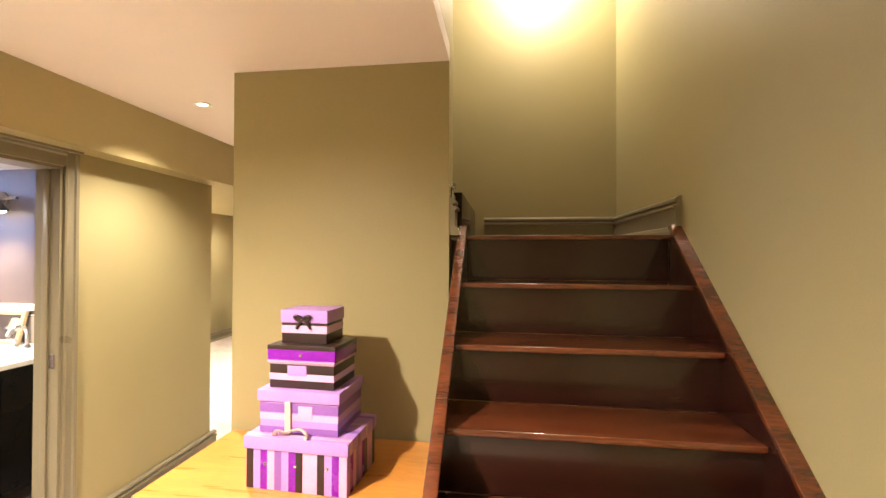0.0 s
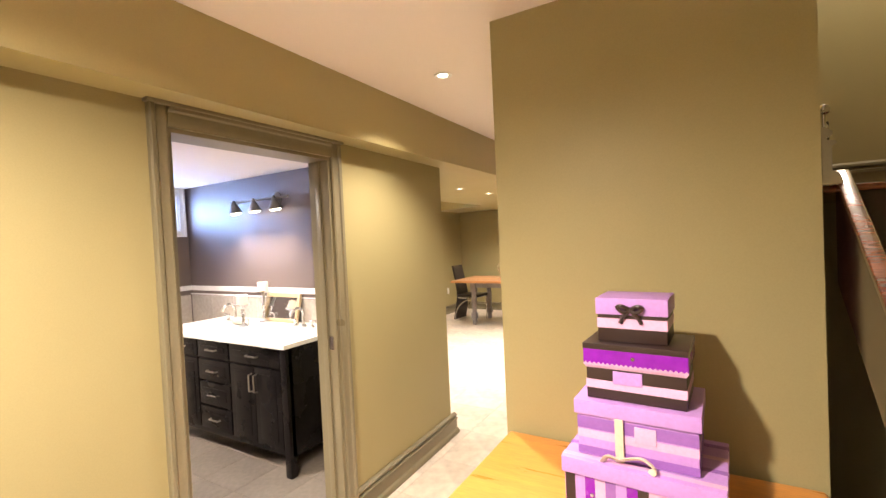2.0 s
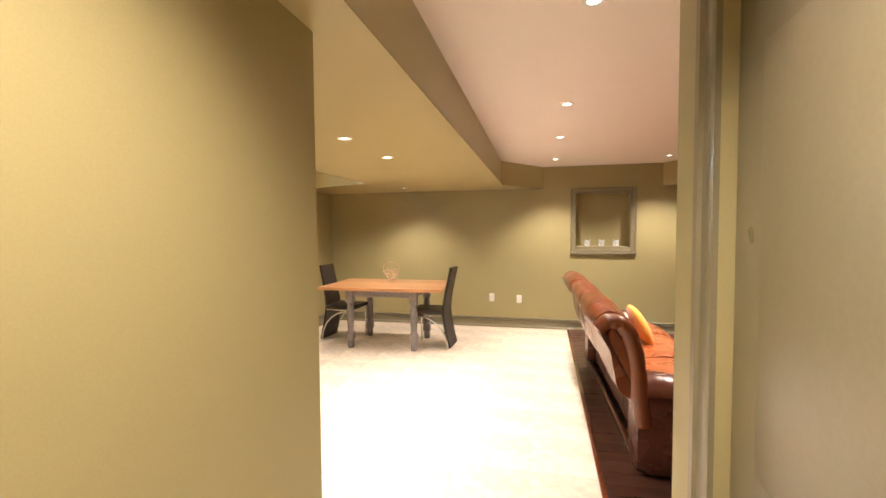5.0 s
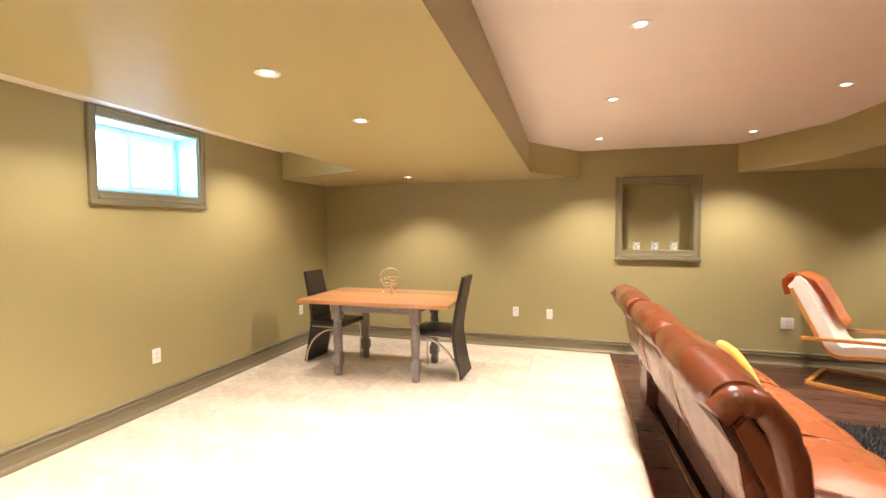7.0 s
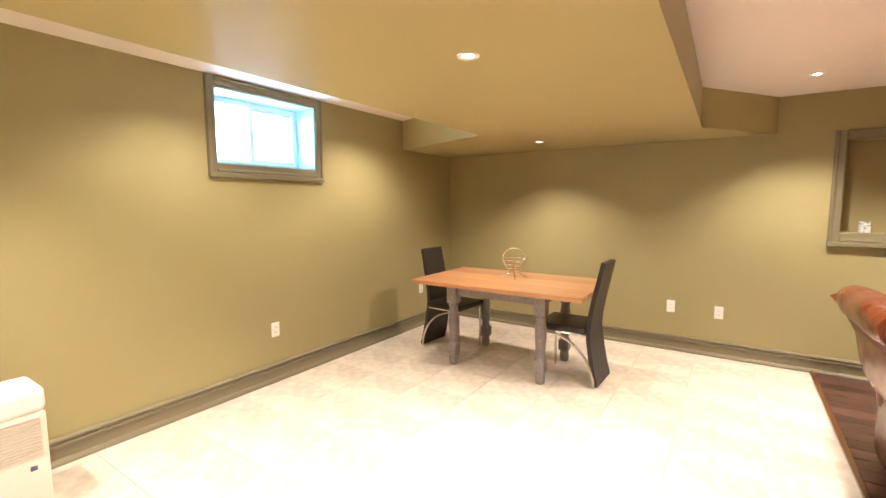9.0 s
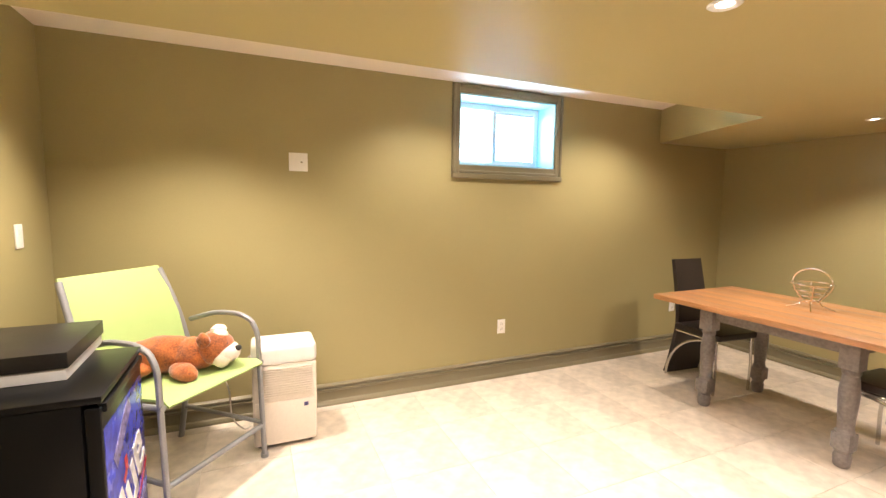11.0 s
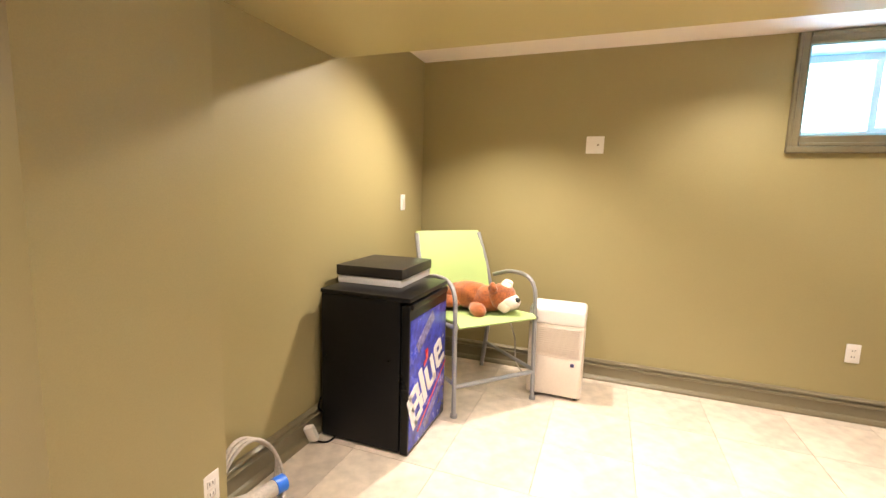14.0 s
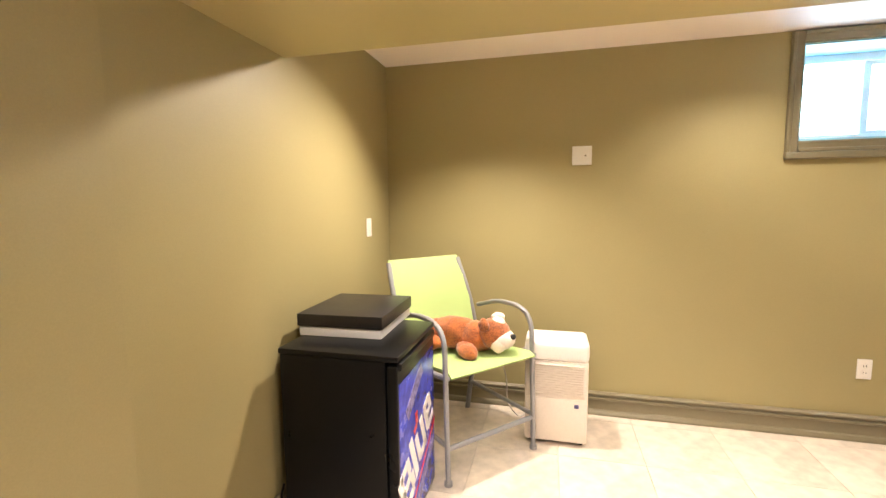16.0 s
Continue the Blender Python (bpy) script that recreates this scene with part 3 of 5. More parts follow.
def dining_chair(m):
    """Seat towards -y; the back board reaches from the floor to the top."""
    root = thing("dining_chair", m, "black leather high-backed dining chair with bent chrome legs", "chair", "chairs at the dining table")
    pts = [(0.075, 0.02), (0.05, 0.12), (0.025, 0.25), (0.005, 0.38), (0.0, 0.46), (0.008, 0.55), (0.03, 0.68), (0.06, 0.82), (0.095, 0.985)]
    part("backrest", ribbon(B(), pts, lambda t: 0.36 - 0.07 * t, 0.034), BLACK_LEATHER, root)
    part("seat", bx(B(), -0.20, -0.42, 0.425, 0.20, -0.01, 0.475, 0.018, 3), BLACK_LEATHER, root)
    for sx in (-1, 1):
        x = sx * 0.185
        arc = [(x, 0.06 - 0.40 * (1 - math.cos(a)) * 0.98, 0.012 + 0.39 * math.sin(a)) for a in [math.pi / 2 * k / 10 for k in range(11)]]
        part("arched_leg", tube(B(), arc, 0.011, 10), CHROME, root, "bent chrome tube")
        part("front_leg", tube(B(), [(x, -0.385, 0.0), (x, -0.39, 0.2), (x, -0.38, 0.42)], 0.010, 10), CHROME, root, "chrome tube")
        part("seat_rail", tube(B(), [(x, -0.39, 0.415), (x, -0.02, 0.415)], 0.009, 8), CHROME, root)
    return root


dining_chair(pose(-1.965, 7.60, 0, 0, 0, -92))
copy_thing(bpy.data.objects["dining_chair"], pose(-3.56, 7.72, 0, 0, 0, 86))


# ---- wire fruit bowl ----
BRIGHT = mat("polished chrome wire", (0.90, 0.88, 0.85), 0.12, metal=1.0, var=0.03, bump=0.0)


def wire_bowl():
    root = thing("wire_bowl", pose(-2.72, 7.71, 0.762), "chrome wire fruit basket with a hoop handle on the dining table", "bowl")

    def ring(r, z, th):
        return tube(B(), [(r * math.cos(2 * math.pi * k / 28), r * math.sin(2 * math.pi * k / 28), z) for k in range(28)], th, 6, True)
    bowl = ((0.045, 0.055), (0.075, 0.095), (0.100, 0.130), (0.116, 0.170))
    for r, z in bowl:
        part("ring", ring(r, z, 0.0042), BRIGHT, root)
    for k in range(6):
        a = math.pi / 3 * k
        part("spoke", tube(B(), [(r * math.cos(a), r * math.sin(a), z) for r, z in bowl], 0.0036, 6), BRIGHT, root)
    for k in range(4):
        a = math.pi / 2 * k + 0.5
        part("foot", tube(B(), smooth_path([(r * math.cos(a), r * math.sin(a), z) for r, z in ((0.045, 0.055), (0.06, 0.03), (0.10, 0.012), (0.125, 0.004))], 4), 0.0042, 6), BRIGHT, root)
    part("handle", tube(B(), [(0.116 * math.cos(t), 0, 0.17 + 0.10 * math.sin(t)) for t in [math.pi * k / 20 for k in range(21)]], 0.0052, 8), BRIGHT, root)


wire_bowl()

# ---- mugs in the niche ----
CERAMIC = mat("patterned grey white ceramic", (0.62, 0.58, 0.55), 0.35, var=0.55, scale=60, fine=120, bump=0.02)


def mug():
    root = thing("mug", pose(-0.195, NY + 0.07, NZ0), "small speckled grey and white ceramic cup in the niche", "cup", "cups in the niche")
    part("body", lathe(B(), [(0.033, 0), (0.038, 0.004), (0.04, 0.09), (0.037, 0.09), (0.035, 0.008), (0.001, 0.008)], 24), CERAMIC, root)
    return root


mug()
for x in (-0.005, 0.185):
    copy_thing(bpy.data.objects["mug"], pose(x, NY + 0.07, NZ0, 0, 0, 40 * x))

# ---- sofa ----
# sofa leathers: lighter on the seats, darker on the arms and back panels
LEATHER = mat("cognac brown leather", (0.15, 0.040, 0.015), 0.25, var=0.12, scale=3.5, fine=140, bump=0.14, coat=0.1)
LEATHER_SEAT = mat("lighter tan leather", (0.25, 0.068, 0.022), 0.28, var=0.12, scale=3.0, fine=140, bump=0.14, coat=0.1)
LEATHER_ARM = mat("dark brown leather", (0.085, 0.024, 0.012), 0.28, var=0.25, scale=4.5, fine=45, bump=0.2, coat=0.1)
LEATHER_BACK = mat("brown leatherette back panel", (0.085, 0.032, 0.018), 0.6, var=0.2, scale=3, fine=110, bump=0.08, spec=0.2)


def pillow(sec, y0, y1, squeeze=0.14, ny=14, wrinkle=0.006, seed=0.0, power=4):
    """A stuffed cushion: closed (x, z) section swept along y, drawn in towards both ends."""
    b = B()
    n = len(sec)
    cx, cz = sum(p[0] for p in sec) / n, sum(p[1] for p in sec) / n
    rings = []
    for j in range(ny + 1):
        v = j / ny
        v = 0.5 - 0.5 * math.cos(math.pi * v)
        k = 1 - squeeze * abs(2 * v - 1) ** power
        y = y0 + (y1 - y0) * v
        ring = []
        for x, z in sec:
            q = Vector((cx + (x - cx) * k, y, cz + (z - cz) * k))
            dn = noise.noise(q * 5 + Vector((seed, 0, 0))) * wrinkle + (0.5 - abs(noise.noise(Vector((q.x * 8, q.y * 22, q.z * 8)) + Vector((seed, 3, 0))))) * wrinkle * 0.55
            d = Vector((x - cx, 0, z - cz)).normalized()
            ring.append(b.verts.new(q + d * dn))
        rings.append(ring)
    for a, c in zip(rings, rings[1:]):
        for k in range(n):
            b.faces.new((a[k], a[(k + 1) % n], c[(k + 1) % n], c[k]))
    b.faces.new(rings[0][::-1]), b.faces.new(rings[-1])
    return b


def loop_section(pts, per=7):
    """Closed smooth section through the points."""
    out, n = [], len(pts)
    for i in range(n):
        p0, p1, p2, p3 = (Vector(pts[(i + k) % n]) for k in (-1, 0, 1, 2))
        for k in range(per):
            t = k / per
            out.append(tuple(0.5 * (2 * p1 + (p2 - p0) * t + (2 * p0 - 5 * p1 + 4 * p2 - p3) * t * t + (3 * p1 - p0 - 3 * p2 + p3) * t ** 3)))
    return out


def sofa():
    """Local: back along y, faces +x, origin under the back's near end."""
    root = thing("sofa", pose(-0.165, 5.02, 0.012, 0, 0, 2.0), "brown leather three-seat reclining sofa with puffy back cushions", "sofa")
    Lc, n = 0.77, 3
    L = Lc * n
    top = loop_section([(-0.33, 0.84), (-0.345, 0.93), (-0.285, 0.985), (-0.195, 0.97), (-0.125, 0.89), (-0.145, 0.80), (-0.24, 0.79)])
    mid = loop_section([(-0.20, 0.50), (-0.26, 0.80), (-0.20, 0.86), (-0.14, 0.80), (-0.07, 0.62), (-0.01, 0.46), (-0.08, 0.42)])
    for i in range(n):
        y0, y1 = i * Lc + 0.005, (i + 1) * Lc - 0.005
        part("head_cushion", pillow(top, y0, y1, 0.22, 34, 0.015, i * 7.1, 3), LEATHER, root)
        part("back_cushion", pillow(mid, y0 + 0.01, y1 - 0.01, 0.12, 28, 0.016, i * 3.3), LEATHER, root)
        ya, yb = (y0 + 0.19 if i == 0 else y0), (y1 - 0.19 if i == n - 1 else y1)
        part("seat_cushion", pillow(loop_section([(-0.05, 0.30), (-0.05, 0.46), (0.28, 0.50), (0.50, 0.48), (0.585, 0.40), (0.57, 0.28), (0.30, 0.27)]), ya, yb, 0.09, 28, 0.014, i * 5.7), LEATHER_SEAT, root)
        b = B()
        prof = [(-0.035, 0.34), (-0.30, 0.83), (-0.272, 0.845), (-0.005, 0.345)]
        lo, hi = [b.verts.new((x, y0 + 0.006, z)) for x, z in prof], [b.verts.new((x, y1 - 0.006, z)) for x, z in prof]
        b.faces.new(lo), b.faces.new(hi[::-1])
        for k in range(4):
            b.faces.new((lo[k], lo[(k + 1) % 4], hi[(k + 1) % 4], hi[k]))
        bmesh.ops.bevel(b, geom=b.edges[:], offset=0.008, segments=2, affect="EDGES")
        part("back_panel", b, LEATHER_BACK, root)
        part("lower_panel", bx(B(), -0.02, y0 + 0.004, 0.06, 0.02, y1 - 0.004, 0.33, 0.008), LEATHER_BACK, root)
    part("base", bx(B(), 0.02, 0.02, 0.05, 0.52, L - 0.02, 0.30, 0.01), LEATHER, root)
    part("floor_rail", bx(bx(B(), -0.085, 0.05, 0.0, -0.05, L - 0.05, 0.045, 0.012), 0.5, 0.05, 0.0, 0.53, L - 0.05, 0.05), CHROME, root, "grey metal floor rail")
    # back end wings with their padded rims, then arms
    for y, s in ((0.0, -1), (L, 1)):
        b = B()
        prof = [(-0.02, 0.10), (-0.03, 0.34), (-0.27, 0.83), (-0.24, 0.88), (-0.165, 0.77), (-0.12, 0.55), (-0.07, 0.42), (0.07, 0.10)]
        ya, yb = y - 0.045 if s < 0 else y + 0.002, y - 0.002 if s < 0 else y + 0.045
        lo, hi = [b.verts.new((x, ya, z)) for x, z in prof], [b.verts.new((x, yb, z)) for x, z in prof]
        b.faces.new(lo), b.faces.new(hi[::-1])
        for k in range(len(prof)):
            b.faces.new((lo[k], lo[(k + 1) % len(prof)], hi[(k + 1) % len(prof)], hi[k]))
        bmesh.ops.bevel(b, geom=b.edges[:], offset=0.008, segments=2, affect="EDGES")
        w = part("back_wing", b, LEATHER, root)
        rim = [(-0.315, 0.86), (-0.265, 0.91), (-0.20, 0.90), (-0.150, 0.84), (-0.118, 0.74), (-0.098, 0.62), (-0.085, 0.46), (-0.06, 0.28)]
        pts = []
        for a, c in zip(rim, rim[1:]):
            for k in range(6):
                t = k / 6
                pts.append((a[0] + (c[0] - a[0]) * t, y + s * 0.025, a[1] + (c[1] - a[1]) * t))
        rr = [0.047 + 0.007 * noise.noise(Vector(p) * 30) for p in pts]
        part("padded_rim", tube(B(), pts, rr, 14), LEATHER, w)
        arm = loop_section([(0.0, 0.05), (0.01, 0.45), (-0.01, 0.54), (0.06, 0.62), (0.18, 0.62), (0.25, 0.54), (0.23, 0.45), (0.24, 0.05)])
        bm = pillow([(p[0] - 0.12, p[1]) for p in arm], 0.0, 0.53, 0.07, 18, 0.010, y, 5)
        for v in bm.verts:
            v.co = Vector((v.co.y - 0.10, y + s * (v.co.x - 0.075), v.co.z * 0.94 - 0.12 * max(0, v.co.y - 0.15) * (1 if v.co.z > 0.4 else 0)))
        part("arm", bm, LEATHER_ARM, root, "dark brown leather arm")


sofa()
YELLOW = mat("yellow orange fabric", (0.75, 0.30, 0.03), 0.8, var=0.12, fine=200, bump=0.2, sheen=0.2)
cushion_b = pillow(loop_section([(-0.03, -0.2), (-0.055, 0), (-0.03, 0.2), (0.03, 0.2), (0.06, 0), (0.03, -0.2)]), -0.21, 0.21, 0.75, 16, 0.006, 2, 4)
cushion_ob = part("throw_cushion", cushion_b, YELLOW)
cushion_ob.matrix_basis = pose(0.0, 6.27, 0.625, 0, -25, 4) @ Matrix.Scale(0.84, 4)
tagged(cushion_ob, "yellow-orange throw cushion leaning on the sofa back", "cushion")

# ---- armchair ----
BENTWOOD = mat("honey bentwood", (0.48, 0.20, 0.045), 0.35, var=0.15, scale=3, fine=40, bump=0.04, coat=0.3)
CANVAS = mat("off-white canvas", (0.74, 0.68, 0.60), 0.8, var=0.06, scale=5, fine=220, bump=0.2)
ORANGE = mat("burnt orange knitted throw", (0.90, 0.25, 0.02), 0.85, var=0.2, scale=9, fine=160, bump=0.35, sheen=0.3)


def bar(b, pts, w, th):
    """A flat bent strip in the plane x = const; pts (x, y, z)."""
    rows, n = [], len(pts)
    for i, p in enumerate(pts):
        a, c = Vector(pts[max(0, i - 1)]), Vector(pts[min(n - 1, i + 1)])
        d = (c - a).normalized()
        nr = d.cross(Vector((1, 0, 0))).normalized()
        rows.append([b.verts.new(Vector(p) + Vector((sx * w / 2, 0, 0)) + nr * s * th / 2) for sx, s in ((-1, -1), (1, -1), (1, 1), (-1, 1))])
    for a, c in zip(rows, rows[1:]):
        for k in range(4):
            b.faces.new((a[k], a[(k + 1) % 4], c[(k + 1) % 4], c[k]))
    b.faces.new(rows[0][::-1]), b.faces.new(rows[-1])
    return b


def bend(pts, r=0.07, n=5):
    """Rounds the corners of a polyline."""
    pts = [Vector(p) for p in pts]
    out = [pts[0]]
    for a, p, c in zip(pts, pts[1:], pts[2:]):
        q, s = p + (a - p).normalized() * r, p + (c - p).normalized() * r
        for k in range(n + 1):
            t = k / n
            out.append((1 - t) ** 2 * q + 2 * t * (1 - t) * p + t * t * s)
    return out + [pts[-1]]


def armchair():
    """Local: faces -y."""
    root = thing("armchair", pose(1.58, 8.30, 0.012, 0, 0, 54) @ Matrix.Scale(0.95, 4), "bentwood cantilever armchair with an off-white cushion", "armchair")
    for sx in (-1, 1):
        x = sx * 0.335
        pts = bend([(x, 0.30, 0.016), (x, -0.32, 0.016), (x, -0.36, 0.50), (x, 0.34, 0.44)], 0.09)
        part("side_frame", bar(B(), pts, 0.05, 0.028), BENTWOOD, root)
        part("seat_rail", bar(B(), bend([(sx * 0.27, -0.33, 0.36), (sx * 0.27, 0.15, 0.29), (sx * 0.27, 0.45, 0.90)], 0.12), 0.04, 0.026), BENTWOOD, root)
    for y in (-0.28, 0.285):
        part("cross_bar", bx(B(), -0.335, y - 0.02, 0.002, 0.335, y + 0.02, 0.03, 0.005), BENTWOOD, root)
    sec = [(-0.36, 0.36), (-0.30, 0.385), (-0.1, 0.36), (0.06, 0.325), (0.14, 0.37), (0.215, 0.53), (0.30, 0.71), (0.37, 0.86), (0.42, 0.95), (0.45, 0.97)]
    part("cushion", ribbon(B(), sec, 0.50, 0.13), CANVAS, root)
    part("head_pillow", ribbon(B(), [(0.255, 0.73), (0.315, 0.86), (0.375, 0.97), (0.42, 1.0)], 0.46, 0.07), CANVAS, root)
    return root


armchair()
throw = thing("throw_blanket", pose(1.58, 8.30, 0.012, 0, 0, 54) @ Matrix.Scale(0.95, 4), "burnt orange knitted throw draped over the armchair back", "blanket")
bt = B()
path = [(0.125, 0.56), (0.165, 0.64), (0.215, 0.76), (0.27, 0.88), (0.33, 0.99), (0.40, 1.05), (0.48, 1.04), (0.535, 0.98), (0.525, 0.90), (0.51, 0.82)]
rows = []
for i, (y, z) in enumerate(path):
    row = []
    for k in range(19):
        u = k / 18 - 0.5
        f = noise.noise(Vector((u * 9, i * 0.6, 1.7))) * 0.012
        row.append(bt.verts.new((0.02 + 0.10 * max(0, 1 - i / 4) + u * (0.28 + 0.045 * min(i, 4) + 0.03 * math.sin(i * 1.3)), y - (0.045 if i < 5 else -0.012) + f, z + 0.03 * (i == 0) * math.sin(u * 30) + f)))
    rows.append(row)
for a, c in zip(rows, rows[1:]):
    for k in range(18):
        bt.faces.new((a[k], a[k + 1], c[k + 1], c[k]))
bmesh.ops.solidify(bt, geom=bt.faces[:], thickness=0.014)
part("cloth", bt, ORANGE, throw)

# ---- shaggy rug ----
SHAG = mat("black grey shag", (0.03, 0.028, 0.03), 0.95, var=0.5, scale=30, fine=200, bump=0.4)
b = B()
rngr = random.Random(4)
for i in range(70):
    for k in range(48):
        x, y = 0.62 + k * 0.028 + rngr.uniform(-.01, .01), 5.3 + i * 0.028 + rngr.uniform(-.01, .01)
        t = Vector((x + rngr.uniform(-.02, .02), y + rngr.uniform(-.02, .02), 0.05 + rngr.uniform(0, .012)))
        v = [b.verts.new((x + 0.016 * math.cos(a), y + 0.016 * math.sin(a), 0.012)) for a in (0, 2.1, 4.2)]
        tip = b.verts.new(t)
        for q in range(3):
            b.faces.new((v[q], v[(q + 1) % 3], tip))
tagged(part("shag_rug", b, SHAG, None, "", False), "black and grey shaggy rug on the wooden floor", "rug", kind="stuff")

# ---- bar fridge ----
BLACK = mat("black textured enamel", (0.0045, 0.0045, 0.005), 0.3, var=0.2, fine=300, bump=0.05, spec=0.22)
BLUE = mat("printed blue graphic", (0.035, 0.05, 0.38), 0.25, var=0.75, scale=9, fine=34, bump=0.0, dark=(0.012, 0.008, 0.10))
GREYVIO = mat("printed violet band", (0.22, 0.20, 0.45), 0.25, var=0.5, scale=10, fine=40, bump=0)
LETTER = mat("printed white lettering", (0.80, 0.78, 0.78), 0.3, var=0.02, bump=0)
RED = mat("printed red", (0.55, 0.03, 0.03), 0.3, var=0.05, bump=0)


def fridge():
    root = thing("bar_fridge", pose(-2.95, 3.638, 0), "black bar fridge with a blue and white printed door", "fridge")
    part("cabinet", bx(B(), -0.258, -0.255, 0.012, 0.258, 0.20, 0.79, 0.006), BLACK, root)
    part("top", bx(B(), -0.262, -0.26, 0.79, 0.262, 0.255, 0.815, 0.008), BLACK, root)
    door = part("door", bx(B(), -0.258, 0.206, 0.005, 0.258, 0.25, 0.775, 0.007, 3), BLACK, root)
    part("graphic", bx(B(), -0.246, 0.249, 0.025, 0.246, 0.2515, 0.70, 0.001), BLUE, door, "blue printed poster panel")
    part("handle", bx(B(), -0.24, 0.235, 0.752, 0.24, 0.262, 0.782, 0.006), BLACK, door)
    # door face seen from the front: local x runs to the viewer's left
    tilt = 32
    base = Matrix.Translation((0, 0.2525, 0)) @ Matrix.Rotation(radians(180), 4, "Z") @ Matrix.Translation((-0.01, 0, 0.335)) @ Matrix.Rotation(radians(-tilt), 4, "Y") @ Matrix.Diagonal((1.12, 1, 1.14, 1))

    def bars(name, boxes, material):
        b = B()
        for x0, z0, x1, z1, sh in boxes:
            m = base @ Matrix.Translation(((x0 + x1) / 2, 0, (z0 + z1) / 2)) @ Matrix.Rotation(radians(sh), 4, "Y")
            obx(b, (x1 - x0, 0.002, z1 - z0), m)
        return part(name, b, material, door)
    bars("logo_shape", [(-0.235, -0.085, -0.19, 0.095, 8), (-0.20, 0.065, -0.12, 0.098, 8), (-0.21, -0.01, -0.12, 0.022, 8), (-0.22, -0.088, -0.125, -0.055, 8), (-0.135, 0.015, -0.102, 0.085, 8), (-0.138, -0.075, -0.10, 0.0, 8)], LETTER)
    bars("logo_shape", [(-0.085, -0.085, -0.045, 0.11, 8)], LETTER)
    bars("logo_shape", [(-0.03, -0.07, 0.005, 0.06, 8), (-0.025, -0.088, 0.07, -0.055, 8), (0.045, -0.085, 0.08, 0.06, 8)], LETTER)
    bars("logo_shape", [(0.10, -0.07, 0.135, 0.05, 8), (0.115, 0.03, 0.19, 0.06, 8), (0.12, -0.025, 0.20, 0.0, 8), (0.17, 0.0, 0.205, 0.045, 8), (0.11, -0.088, 0.20, -0.058, 8)], LETTER)
    bars("red_mark", [(0.03, 0.085, 0.055, 0.135, 25), (-0.01, 0.08, 0.03, 0.10, 0)], RED)
    bars("red_stripe", [(-0.22, -0.135, 0.2, -0.125, 0)], RED)
    bars("violet_band", [(-0.02, 0.19, 0.20, 0.245, 0)], GREYVIO)
    bars("violet_band", [(-0.16, -0.20, 0.13, -0.16, 0)], GREYVIO)
    for sx in (-1, 1):
        part("foot", lathe(B(), [(0.018, 0), (0.018, 0.022)], 12, (sx * 0.21, 0.16, 0)), BLACK, root)
        part("foot", lathe(B(), [(0.018, 0), (0.018, 0.022)], 12, (sx * 0.21, -0.2, 0)), BLACK, root)


fridge()
CARD_W = mat("white card", (0.72, 0.72, 0.72), 0.6, var=0.03, bump=0.03)
CARD_B = mat("black leatherette card", (0.018, 0.016, 0.015), 0.38, var=0.2, fine=150, bump=0.1)
kb = thing("gift_box", pose(-3.085, 3.553, 0.816, 0, 0, 2), "flat white box with a black lid on the bar fridge", "box")
part("base", bx(B(), -0.215, -0.19, 0, 0.215, 0.19, 0.05, 0.002), CARD_W, kb)
part("lid", bx(B(), -0.222, -0.197, 0.042, 0.222, 0.197, 0.098, 0.004), CARD_B, kb)

# ---- green patio chair ----
LIME = mat("lime green mesh sling", (0.39, 0.52, 0.19), 0.7, var=0.06, scale=3, fine=400, bump=0.25)
GREYMETAL = mat("grey painted aluminium", (0.27, 0.27, 0.275), 0.4, metal=0.2, var=0.05, bump=0.02)


def patio_chair():
    """Local: faces -y."""
    root = thing("patio_chair", pose(-3.588, 3.936, 0, 0, 0, 137.8), "lime green sling patio chair with a grey metal frame", "chair")
    for sx in (-1, 1):
        x = sx * 0.292
        f = part("side_frame", tube(B(), bend([(x, -0.31, 0.0), (x, -0.285, 0.74), (x, -0.20, 0.805), (x, 0.0, 0.80), (x, 0.19, 0.74)], 0.07), 0.017, 12, flat=0.8), GREYMETAL, root)
        part("foot_cap", lathe(B(), [(0.021, 0), (0.021, 0.02)], 12, (x, -0.31, 0)), GREYMETAL, f)
        part("back_leg", tube(B(), bend([(x, 0.31, 0.0), (x, 0.20, 0.55), (x * 0.93, 0.26, 0.80), (x * 0.87, 0.37, 1.03)], 0.1), 0.016, 12), GREYMETAL, root)
        part("seat_rail", tube(B(), [(x, -0.31, 0.545), (x, -0.1, 0.525), (x, 0.21, 0.53)], 0.014, 10), GREYMETAL, root)
        part("side_stretcher", tube(B(), [(x, -0.305, 0.20), (x, 0.27, 0.20)], 0.012, 8), GREYMETAL, root)
    part("foot_bar", tube(B(), [(-0.29, -0.303, 0.185), (0.29, -0.303, 0.185)], 0.014, 10), GREYMETAL, root)
    part("cross_bar", tube(B(), [(-0.28, 0.20, 0.50), (0.28, 0.20, 0.50)], 0.012, 8), GREYMETAL, root)
    sl = [(-0.325, 0.545), (-0.29, 0.565), (-0.1, 0.545), (0.08, 0.53), (0.17, 0.55), (0.215, 0.64), (0.25, 0.78), (0.31, 0.92), (0.385, 1.045)]
    part("sling", ribbon(B(), sl, lambda t: 0.56 - 0.05 * t, 0.012), LIME, root, "lime green mesh sling")


patio_chair()
